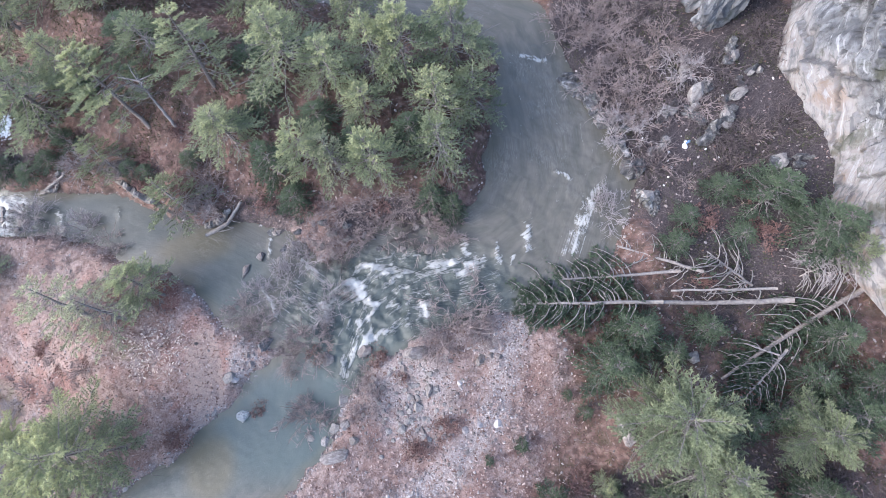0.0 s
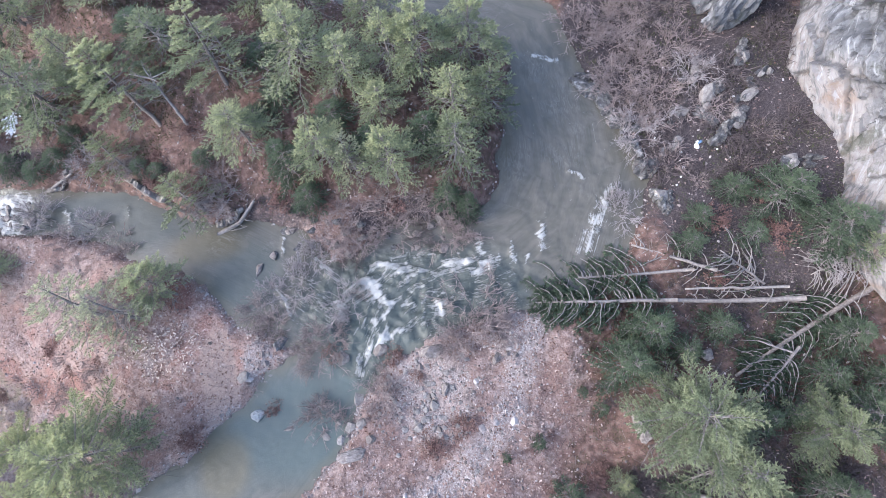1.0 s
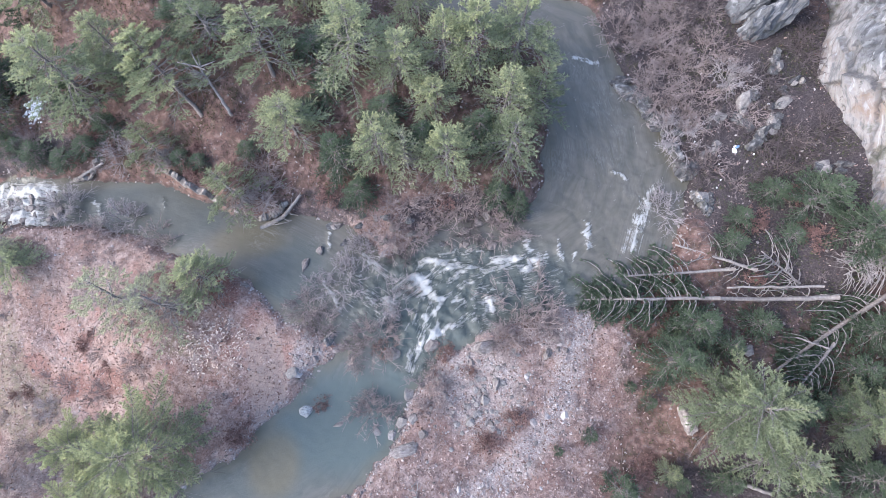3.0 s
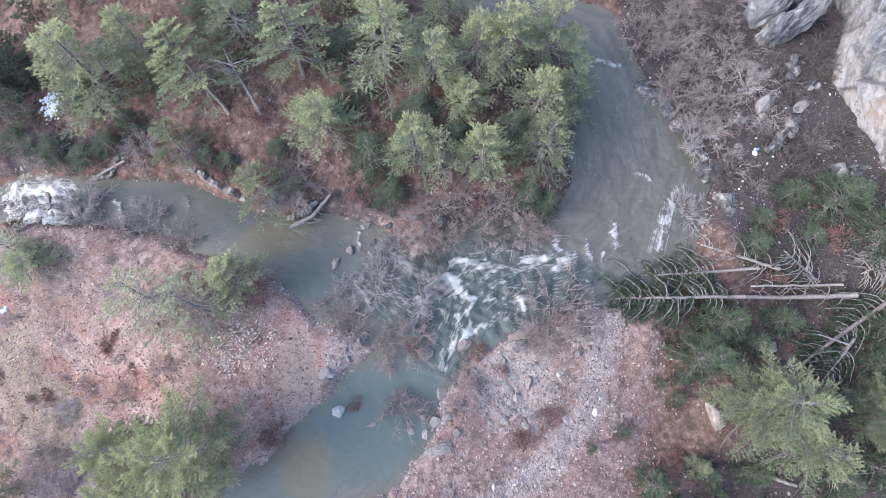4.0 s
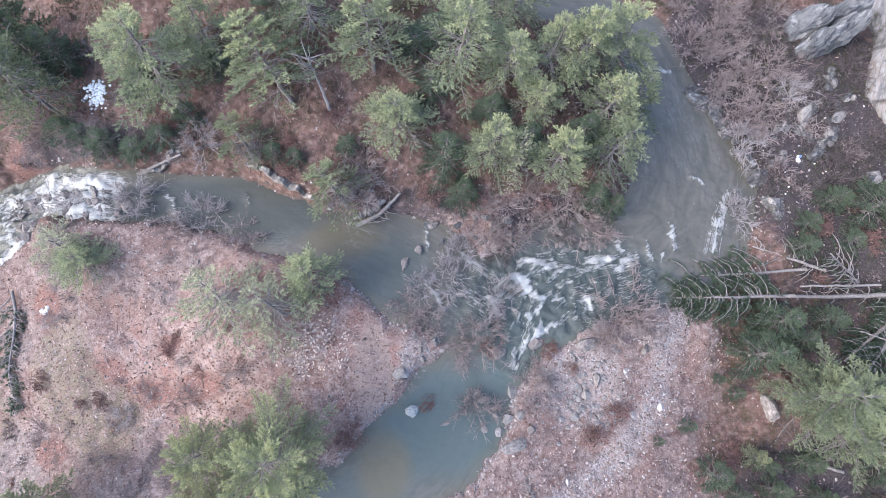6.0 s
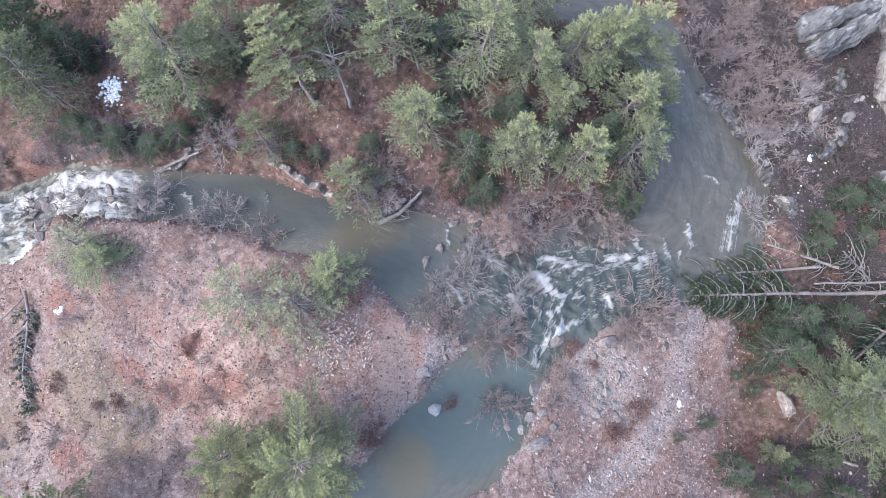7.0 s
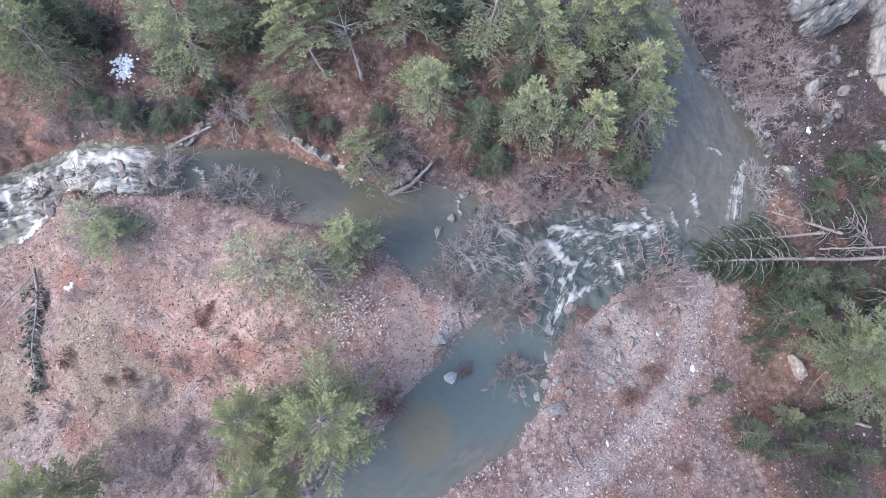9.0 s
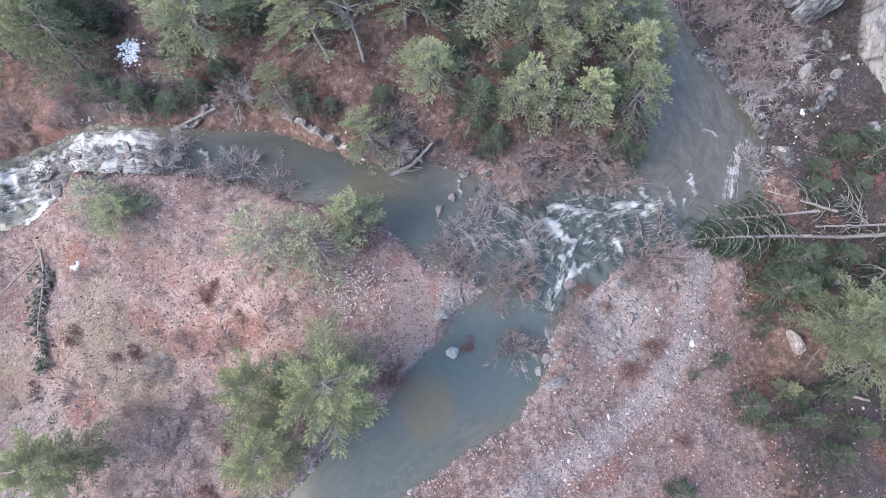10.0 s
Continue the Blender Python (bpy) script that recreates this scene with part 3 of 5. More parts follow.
# ---- rocks ----
def rock_mesh(name, seed, material, points=24, jag=0.10, rounds=1):
    """A broken stone: the hull of random points, its edges worn and its faces slightly uneven."""
    rng = np.random.default_rng(seed)
    bm = bmesh.new()
    for p in rng.normal(size=(points, 3)):
        p = p / np.linalg.norm(p) * rng.uniform(0.75, 1.15)
        bm.verts.new(p)
    hull = bmesh.ops.convex_hull(bm, input=bm.verts)
    bmesh.ops.delete(bm, geom=[g for g in hull["geom_interior"] if isinstance(g, bmesh.types.BMVert)], context="VERTS")
    bmesh.ops.bevel(bm, geom=list(bm.edges), offset=0.03, segments=1, affect="EDGES", clamp_overlap=True)
    bmesh.ops.triangulate(bm, faces=list(bm.faces))
    for _ in range(rounds):
        bmesh.ops.subdivide_edges(bm, edges=[e for e in bm.edges if e.calc_length() > 0.22], cuts=1)
        bmesh.ops.triangulate(bm, faces=list(bm.faces))
    off = Vector(rng.uniform(0, 50, 3))
    for v in bm.verts:
        v.co *= 1 + jag * noise.fractal(v.co * 3 + off, 0.9, 2.0, 4)
    me = bpy.data.meshes.new(name)
    bm.to_mesh(me)
    bm.free()
    me.materials.append(material)
    return me


ROCKS = [rock_mesh("boulder", k, ROCK, 15, 0.16) for k in range(4)]
PALE_ROCKS = [rock_mesh("pale_boulder", 10 + k, ROCK_PALE) for k in range(4)]
SPECKLED = rock_mesh("speckled_boulder", 41, rock_material("speckled_limestone", (0.20, 0.20, 0.195), (0.50, 0.495, 0.48), (0.62, 0.61, 0.59), 0.1, 4.5), 40, 0.12, 2)
ROUND = rock_mesh("rounded_boulder", 55, ROCK, 44, 0.10, 2)
DARK_ROCKS = [rock_mesh("ledge_block", 20 + k, ROCK_DARK, 13, 0.22, 2) for k in range(4)]
rock_rng = np.random.default_rng(77)


def rock(x, y, r, pale=False, flat=0.6, long=1.0, turn=None, label="", sink=0.25, name="boulder", z=None):
    me = SPECKLED if pale == "speckled" else ROUND if pale == "round" else (DARK_ROCKS if pale == "dark" else PALE_ROCKS if pale else ROCKS)[rock_rng.integers(4)]
    ob = new(name, me)
    a = rock_rng.uniform(0, 360) if turn is None else turn
    base = max(ground_at(x, y), float(water_level(x, y)) - 0.15) if z is None else z
    ob.matrix_basis = pose(x, y, base + r * flat * (1 - 2 * sink), rock_rng.uniform(-12, 12), rock_rng.uniform(-12, 12), a) @ Matrix.Diagonal((r * long, r, r * flat, 1))
    return tagged(ob, label or ("pale weathered limestone boulder on the bank" if pale else "grey rounded boulder by the water"), "rock")


for x, y, r, pale, flat, long, turn, label in (
        (-6.1, 10.5, .42, False, .6, 1.6, 70, "wet grey rock standing in the river"), (-4, 4.9, .6, "dark", .8, 1.1, 20, "mossy dark boulder at the river bank"),
        (-6, 0.1, .46, "speckled", .8, 1.1, 0, "white speckled boulder standing in the pool"), (1.2, 0.9, .55, True, .5, 1.2, 60, "grey boulder at the pool's edge"),
        (-3.7, -0.9, .32, False, .5, 1.6, 10, "low grey stone in the pool"), (6.9, 3.9, .7, False, .55, 1.3, 20, "large grey block beside the rapids"),
        (7.6, 1.3, .42, False, .6, 1.3, 70, ""), (6.7, 0.2, .42, True, .5, 1.1, 50, ""), (5.6, -1.1, .42, True, .6, 1.0, 0, ""),
        (3.1, 4.2, .55, False, .6, 1.1, 0, ""), (0.4, 3.7, .55, False, .6, 1.0, 0, ""), (6.1, 12.6, .4, False, .7, 1.1, 0, "")):
    rock(x, y, r, pale, flat, long, turn, label)
for x, y, r, pale, flat, long, turn, label in (
        (-6.8, 2.8, .45, True, .5, 1.2, 30, ""), (-8.2, 0.4, .22, True, .5, 1.6, 60, "small white stone on the sandy bank"), (11.3, 3.2, .42, False, .6, 1.2, 70, ""),
        (1, -2.8, .48, "round", .45, 2.1, 14, "long flat pale slab at the waterline"), (0.8, -1, .42, True, .6, 1.1, 20, ""), (1.6, -0.8, .34, True, .6, 1.3, 50, ""),
        (0.1, -1.9, .36, True, .6, 1.2, 80, ""), (-0.1, -0.6, .3, True, .6, 1.0, 0, ""), (2.3, -1.8, .36, False, .6, 1.0, 0, ""), (-0.9, -1.6, .3, True, .6, 1.0, 0, "")):
    rock(x, y, r, pale, flat, long, turn, label)
for x, y, r, pale, flat, long, turn, label in (
        (23.8, 13.8, .65, True, .9, 1.1, 70, "upright grey rock beside the river"), (19.8, 23.4, .5, False, .35, 2.6, -40, "flat dark ledge at the water"),
        (21, 21.8, .5, False, .35, 2.4, -38, "flat dark ledge at the water"), (21.7, 20.4, .55, False, .4, 2.0, -20, "pale ledge at the water"),
        (23.5, 16.5, .95, "dark", .9, 1.1, 10, "mossy dark block on the river bank"), (25.3, 2.7, .5, True, .6, 1.0, 0, "pale stone on bare earth"),
        (30.6, 3.8, .6, False, .6, 1.3, 0, "brown stone among fallen trunks"), (20.5, -1.7, .58, "round", .95, 1.75, 105, "long grey boulder beside the pine")):
    rock(x, y, r, pale, flat, long, turn, label)


def outcrop(x, y, r, turn, seed):
    """Broken limestone blocks lying together."""
    rng = np.random.default_rng(seed)
    for i in range(7):
        d = (i - 3) * 0.36 * r
        rock(x + d * math.cos(radians(turn)) + rng.normal(0, 0.2 * r), y + d * math.sin(radians(turn)) + rng.normal(0, 0.2 * r), r * rng.uniform(0.25, 0.55), "dark" if rng.uniform() < 0.75 else True,
             rng.uniform(0.6, 1.0), rng.uniform(1.0, 1.8), turn + rng.normal(0, 25), "broken limestone block in an outcrop on the brushy slope")


def crag(x, y, r, tall, turn, seed):
    me = rock_mesh("crag", seed, CLIFF, 40, 0.22, 4)
    ob = new("crag", me)
    ob.matrix_basis = pose(x, y, ground_at(x, y) + tall * 0.35, 8, -6, turn) @ Matrix.Diagonal((r, r * 0.7, tall, 1))
    return tagged(ob, "white and grey limestone crag rising from the brush", "rock")


crag(30.9, 27.9, 1.5, 2.4, 20, 31)
crag(32.2, 28.4, 1.4, 2.8, 50, 34)
crag(33.4, 30.4, 1.7, 2.3, 10, 33)
crag(30.0, 29.8, 1.5, 2.6, 100, 35)


for row in ((28.7, 21.3, 1.2, 60, 1), (29.6, 18.9, 1.1, 40, 2), (32.2, 22.6, .8, 20, 3), (33.6, 15.5, .9, 0, 4), (24.6, 13.4, .6, 70, 5), (27.5, 23.0, .8, 30, 6), (26.5, 20.6, .9, 50, 7), (30.8, 20.3, 1.0, 60, 8), (25.4, 17.8, .7, 40, 9), (31.6, 24.8, .9, 70, 10), (28.2, 19.9, .8, 120, 11)):
    outcrop(*row)
LEDGE = rock_material("pale_bank_ledge", (0.10, 0.088, 0.080), (0.24, 0.215, 0.20), (0.40, 0.375, 0.355), 0.25, 1.8)
DARK_LEDGE = rock_material("wet_bank_ledge", (0.030, 0.029, 0.030), (0.17, 0.165, 0.165), (0.52, 0.515, 0.52), 0.35, 1.7)


def ledge(pts, width, tall, seed, material, label):
    """An undercut shelf of rock that follows the bank: a broken edge, an uneven top and a steep face to the water."""
    rng = np.random.default_rng(seed)
    pts = np.array(pts)
    n, ring = 40, 9
    t = np.linspace(0, len(pts) - 1, n)
    line = np.column_stack([np.interp(t, np.arange(len(pts)), pts[:, c]) for c in range(2)])
    line = line + 0.10 * np.cumsum(rng.normal(0, 0.35, (n, 2)), axis=0) / 2
    d = np.gradient(line, axis=0)
    d /= np.linalg.norm(d, axis=1)[:, None]
    across = np.column_stack([-d[:, 1], d[:, 0]])
    base = np.maximum(height(line[:, 0], line[:, 1]), water_level(line[:, 0], line[:, 1])) - 0.12
    step = np.repeat(rng.uniform(0.45, 1.0, n // 4), 4)[:n]
    thin = np.sin(np.linspace(0.12, math.pi - 0.12, n)) ** 0.5
    wide, high = width * thin * np.repeat(rng.uniform(0.55, 1.1, n // 4), 4)[:n], tall * thin * step
    a = np.linspace(0, 2 * math.pi, ring, endpoint=False)
    u, v = np.sign(np.cos(a)) * np.abs(np.cos(a)) ** 0.55, np.sign(np.sin(a)) * np.abs(np.sin(a)) ** 0.55
    jit = 1 + rng.normal(0, 0.10, (n, ring))
    xy = line[:, None] + across[:, None] * (wide[:, None] * 0.5 * u[None] * jit)[..., None]
    z = base[:, None] + high[:, None] * (0.5 + 0.5 * v[None] * jit)
    i, j = (g.ravel() for g in np.meshgrid(np.arange(n - 1), np.arange(ring), indexing="ij"))
    k = (j + 1) % ring
    quads = np.stack([i * ring + j, i * ring + k, (i + 1) * ring + k, (i + 1) * ring + j], 1)
    ob = new("bank_ledge", mesh_from("bank_ledge", np.concatenate([xy, z[..., None]], -1).reshape(-1, 3), quads, material, True))
    return tagged(ob, label, "rock")


ledge([(-17.4, 18.6), (-16.2, 18.1), (-15.0, 17.1), (-13.6, 16.5), (-12.2, 15.6)], 0.75, 0.8, 1, LEDGE, "pale eroded rock ledge along the undercut bank")
ledge([(-26.3, 19.0), (-24.6, 19.3), (-23.0, 20.0), (-22.0, 20.2)], 0.8, 0.5, 2, LEDGE, "tan layered rock shelf above the rapids")
ledge([(-9.8, 14.4), (-8.6, 14.6), (-7.2, 15.4)], 0.7, 0.7, 3, LEDGE, "tan bank ledge beside driftwood at the pool")
ledge([(18.9, 24.9), (20.1, 23.5), (21.2, 22.2)], 0.9, 0.8, 4, DARK_LEDGE, "dark rock ledge with pale edges at the water")
ledge([(21.2, 21.6), (22.1, 20.9), (22.9, 20.6)], 1.0, 0.9, 5, DARK_LEDGE, "white-edged dark rock shelf at the water")
ledge([(22.3, 19.2), (22.9, 17.8), (23.2, 16.2), (23.3, 15.3)], 0.8, 1.1, 6, DARK_LEDGE, "steep dark rock wall at the river's edge")
ledge([(23.5, 14.6), (24.0, 13.6), (24.3, 12.7)], 0.8, 1.0, 7, DARK_LEDGE, "broken grey rock slab beside the rapids")
rapids_rng = np.random.default_rng(12)
for k in range(14):
    u = k / 13
    rock(19.6 + 2.9 * u + rapids_rng.normal(.2, .25), 24.8 - 5.4 * u + rapids_rng.normal(0, .2), rapids_rng.uniform(.3, .65), "dark", .75, 1.5, None, "dark broken ledge block at the water", 0.1, "bank_ledge")
for k in range(46):
    rock(rapids_rng.uniform(-36.5, -26), rapids_rng.uniform(14.6, 18.2), rapids_rng.uniform(.2, .5), False, .7, 1.2, None, "dark wet boulder in the rapids")
for k in range(40):
    rock(rapids_rng.uniform(-5, 9.5), rapids_rng.uniform(11.2, 13.9), rapids_rng.uniform(.16, .42), "dark" if rapids_rng.uniform() < .5 else False, .7, 1.2, None, "dark wet stone below the bank")
for k in range(120):
    rock(rapids_rng.normal(6.2, 2.0), rapids_rng.normal(0.9, 1.7), rapids_rng.uniform(.08, .22), rapids_rng.uniform() < .8, .5, 1.2, None, "grey angular stone on the gravel bar")
for k in range(14):
    rock(rapids_rng.normal(-5.4, .6), rapids_rng.normal(3.6, 1.2), rapids_rng.uniform(.08, .20), rapids_rng.uniform() < .8, .6, 1.2, None, "pale stone on the river spit")


# ---- pines ----
def brush(g, rng, a, b, count, length, width, young_lit):
    """Needles standing all round the twig from a to b, coloured brightest towards its tip, as if lit."""
    u = rng.uniform(0.0, 1.04, count)
    way = (b - a) / (np.linalg.norm(b - a) + 1e-9)
    d = way * 0.5 + 0.55 * rng.normal(size=(count, 3)) + np.array([0, 0, 0.12])
    d /= np.linalg.norm(d, axis=1)[:, None]
    side = np.cross(d, rng.normal(size=(count, 3)))
    side /= np.linalg.norm(side, axis=1)[:, None] + 1e-9
    ln = length * rng.uniform(0.6, 1.2, count)[:, None]
    c = a + (b - a) * u[:, None]
    v = np.stack([c - side * width, c + side * width, c + d * ln], 1).reshape(-1, 3)
    k = np.arange(count) * 3
    g.add(v, np.stack([k, k + 1, k + 2, k + 2], 1), np.repeat(np.clip(young_lit + 0.35 * (u - 0.55) + rng.normal(0, 0.07, count), 0.001, 1), 3))


def pine_parts(seed, height_m, radius, foot, whorls, shape, tufts, size, root, material, droop=0.25, dead=10, lift=0.45):
    """Trunk, limbs with flat sprays of needle-clad twigs, and bare lower branches; the tree stands at its own origin."""
    rng = np.random.default_rng(seed)
    trunk, limbs, crown = Geo(), Geo(), Geo()
    k = 9
    bend = np.cumsum(rng.normal(0, 0.05, (k, 2)), axis=0) * height_m / 9
    axis = np.column_stack([bend - bend[0], np.linspace(0, height_m * 0.97, k)])
    trunk.tube(axis, np.linspace(0.017 * height_m + 0.03, 0.02, k), 7)

    def on_axis(u):
        return np.array([np.interp(u * (k - 1), np.arange(k), axis[:, c]) for c in range(3)])

    for i in range(whorls):
        s = min(max((i + rng.uniform(-0.3, 0.3)) / whorls, 0), 0.98)
        fade = rng.normal(0, 0.12)
        for j in range(rng.integers(4, 7)):
            if rng.uniform() < 0.12:
                continue
            u = foot + (1 - foot) * min(0.99, s + rng.normal(0, 0.012))
            reach = 1.15 * radius * shape(s) * rng.choice([0.65, 0.85, 0.95, 1.1]) * rng.uniform(0.85, 1.12) + 0.2
            a = j * 1.15 + i * 2.1 + rng.normal(0, 0.3)
            out = np.array([math.cos(a), math.sin(a), 0])
            side = np.array([-math.sin(a), math.cos(a), 0])
            rise = (0.02 + lift * s) * reach
            t = np.linspace(0, 1, 6)[:, None]
            hang = droop * reach * (t * t - 0.45 * t ** 4) * (1.5 - s)
            pts = on_axis(u) + out * reach * t + side * rng.normal(0, 0.14) * reach * t * t + np.array([0, 0, 1]) * (rise * t - hang) + np.concatenate([[[0, 0, 0]], rng.normal(0, 0.04, (5, 3))])
            limbs.tube(pts, np.linspace(0.016 + 0.009 * reach, 0.007, 6), 3)
            count = max(5, int(tufts * (0.35 + 0.85 * reach / radius) * (0.75 + 0.45 * s)))
            for q in range(count):
                w = 1.0 if q == 0 else 0.24 * (1 - s) + (0.76 + 0.24 * s) * ((q + rng.uniform(0, 1)) / count) ** 0.8
                p = np.array([np.interp(w * 5, np.arange(6), pts[:, c]) for c in range(3)])
                sign = 1 if q % 2 else -1
                long = (0.34 * reach * (1.12 - w) + 0.75 * size) * rng.uniform(0.65, 1.15)
                way = out * 0.75 + side * sign * (0.0 if q == 0 else rng.uniform(0.45, 1.0)) + np.array([0, 0, 0.02 + 0.3 * s + rng.normal(0, 0.14)])
                tip = p + way / np.linalg.norm(way) * long
                limbs.add([p - 0.012 * side, p + 0.012 * side, tip], [(0, 1, 2, 2)])
                # rises to crown top and limb ends: new growth and painted top light
                young_lit = 1.0 * s - 0.30 + 0.7 * (w - 0.7) + fade + (0.05 if radius > 3.5 else 0)
                brush(crown, rng, p + (tip - p) * 0.15, tip, int(10 + 42 * long), size * 0.45, size * 0.067, young_lit)
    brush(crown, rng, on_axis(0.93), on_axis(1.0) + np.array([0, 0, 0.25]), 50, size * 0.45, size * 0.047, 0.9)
    part("trunk", trunk.mesh("trunk", DEADWOOD if dead > 12 else BARK), root)
    part("branchwork", limbs.mesh("branchwork", GREY_LIMBS), root, "grey limbs and twigs inside the crown")
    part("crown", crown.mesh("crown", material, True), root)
    for i in range(dead):
        bare = Geo()
        u = rng.uniform(0.10, foot + 0.25)
        a = rng.uniform(0, 6.28)
        reach = radius * rng.uniform(0.4, 1.0)
        t = np.linspace(0, 1, 5)[:, None]
        pts = on_axis(u) + np.array([math.cos(a), math.sin(a), 0]) * reach * t + np.array([0, 0, 1]) * (0.1 * t - 0.4 * t * t) * reach + np.concatenate([[[0, 0, 0]], rng.normal(0, 0.07, (4, 3))])
        bare.tube(pts, np.linspace(0.030, 0.010, 5), 4)
        for q in range(16):
            e = rng.integers(1, 5)
            tip = pts[e] + (rng.normal(0, 0.28, 3) + np.array([math.cos(a), math.sin(a), -0.2]) * 0.25) * reach * 0.7
            bare.tube([pts[e], tip], [0.014, 0.006], 3)
        part("dead_branch", bare.mesh("dead_branch", DEADWOOD), root, "bare grey lower branch")


def rounded(s):
    return (1 - s) ** 0.85 * min(1.0, 0.7 + 1.2 * s) * 1.08


def conical(s):
    return (1 - s) ** 0.92


def broad(s):
    return math.sqrt(max(0, 1 - s ** 1.8)) * min(1.0, 0.6 + 1.5 * s)


# kind: seed, height, radius, foot of crown, whorls, outline, tufts a limb, tuft size, needles, droop, dead branches
KINDS = {
    "pine_1": (1, 6.5, 2.2, 0.20, 12, rounded, 13, 0.36, PINE, 0.38, 9), "pine_2": (2, 6.5, 2.2, 0.34, 11, rounded, 13, 0.38, PINE, 0.48, 10),
    "pine_3": (3, 6.5, 2.2, 0.18, 13, conical, 13, 0.35, PINE, 0.42, 7), "grey_1": (4, 5.0, 2.0, 0.22, 10, rounded, 10, 0.34, PINE_GREY, 0.55, 14),
    "grey_2": (5, 5.0, 2.0, 0.28, 10, conical, 10, 0.34, PINE_GREY, 0.5, 16), "dark_1": (6, 5.0, 1.7, 0.08, 14, conical, 13, 0.31, SPRUCE, 0.45, 4),
    "dark_2": (7, 3.0, 1.3, 0.04, 10, conical, 11, 0.29, SPRUCE, 0.3, 0), "broad": (8, 7.5, 3.8, 0.25, 14, broad, 24, 0.38, PINE, 0.30, 10),
    "thin": (11, 5.5, 2.2, 0.24, 10, rounded, 7, 0.38, PINE_PALE, 0.5, 18), "broad_2": (9, 6.5, 3.0, 0.25, 14, broad, 23, 0.36, PINE_GREY, 0.34, 8)}
WORDS = {"pine": "yellow-green pine with a ragged crown on the slope", "grey": "thin grey-green pine with many bare lower branches",
         "dark": "dark green young spruce with dense low boughs", "thin": "thin pale pine leaning beside the river bend", "broad": "broad green pine with a wide feathery crown"}
FIRST = {}
tree_rng = np.random.default_rng(5)


def tree(kind, x, y, top, r, bx=None, by=None, label=""):
    """A tree whose tip is at x, y, top and whose foot, if it leans, is at bx, by."""
    seed, h0, r0, foot, whorls, shape, tufts, size, needles, droop, dead = KINDS[kind]
    bx, by = x if bx is None else bx, y if by is None else by
    base = Vector((bx, by, ground_at(bx, by) - 0.08))
    way = Vector((x, y, max(top, base.z + 1.2))) - base
    s = r / r0
    m = Matrix.Translation(base) @ Vector((0, 0, 1)).rotation_difference(way).to_matrix().to_4x4() @ pose(0, 0, 0, 0, 0, tree_rng.uniform(0, 360))
    scale = Vector((s, s, way.length / h0))
    if kind not in FIRST:
        root = new("pine_tree" if "dark" not in kind else "spruce_tree")
        pine_parts(seed, h0, r0, foot, whorls, shape, tufts, size, root, needles, droop, dead)
        FIRST[kind] = root
        root.matrix_basis = m @ Matrix.Diagonal((*scale, 1))
    else:
        first = FIRST[kind]
        root = copy_thing(first, m @ Matrix.Diagonal((scale.x / first.scale.x, scale.y / first.scale.y, scale.z / first.scale.z, 1)))
    return tagged(root, label or WORDS[kind.split("_")[0]], "tree", "trees of the river valley")


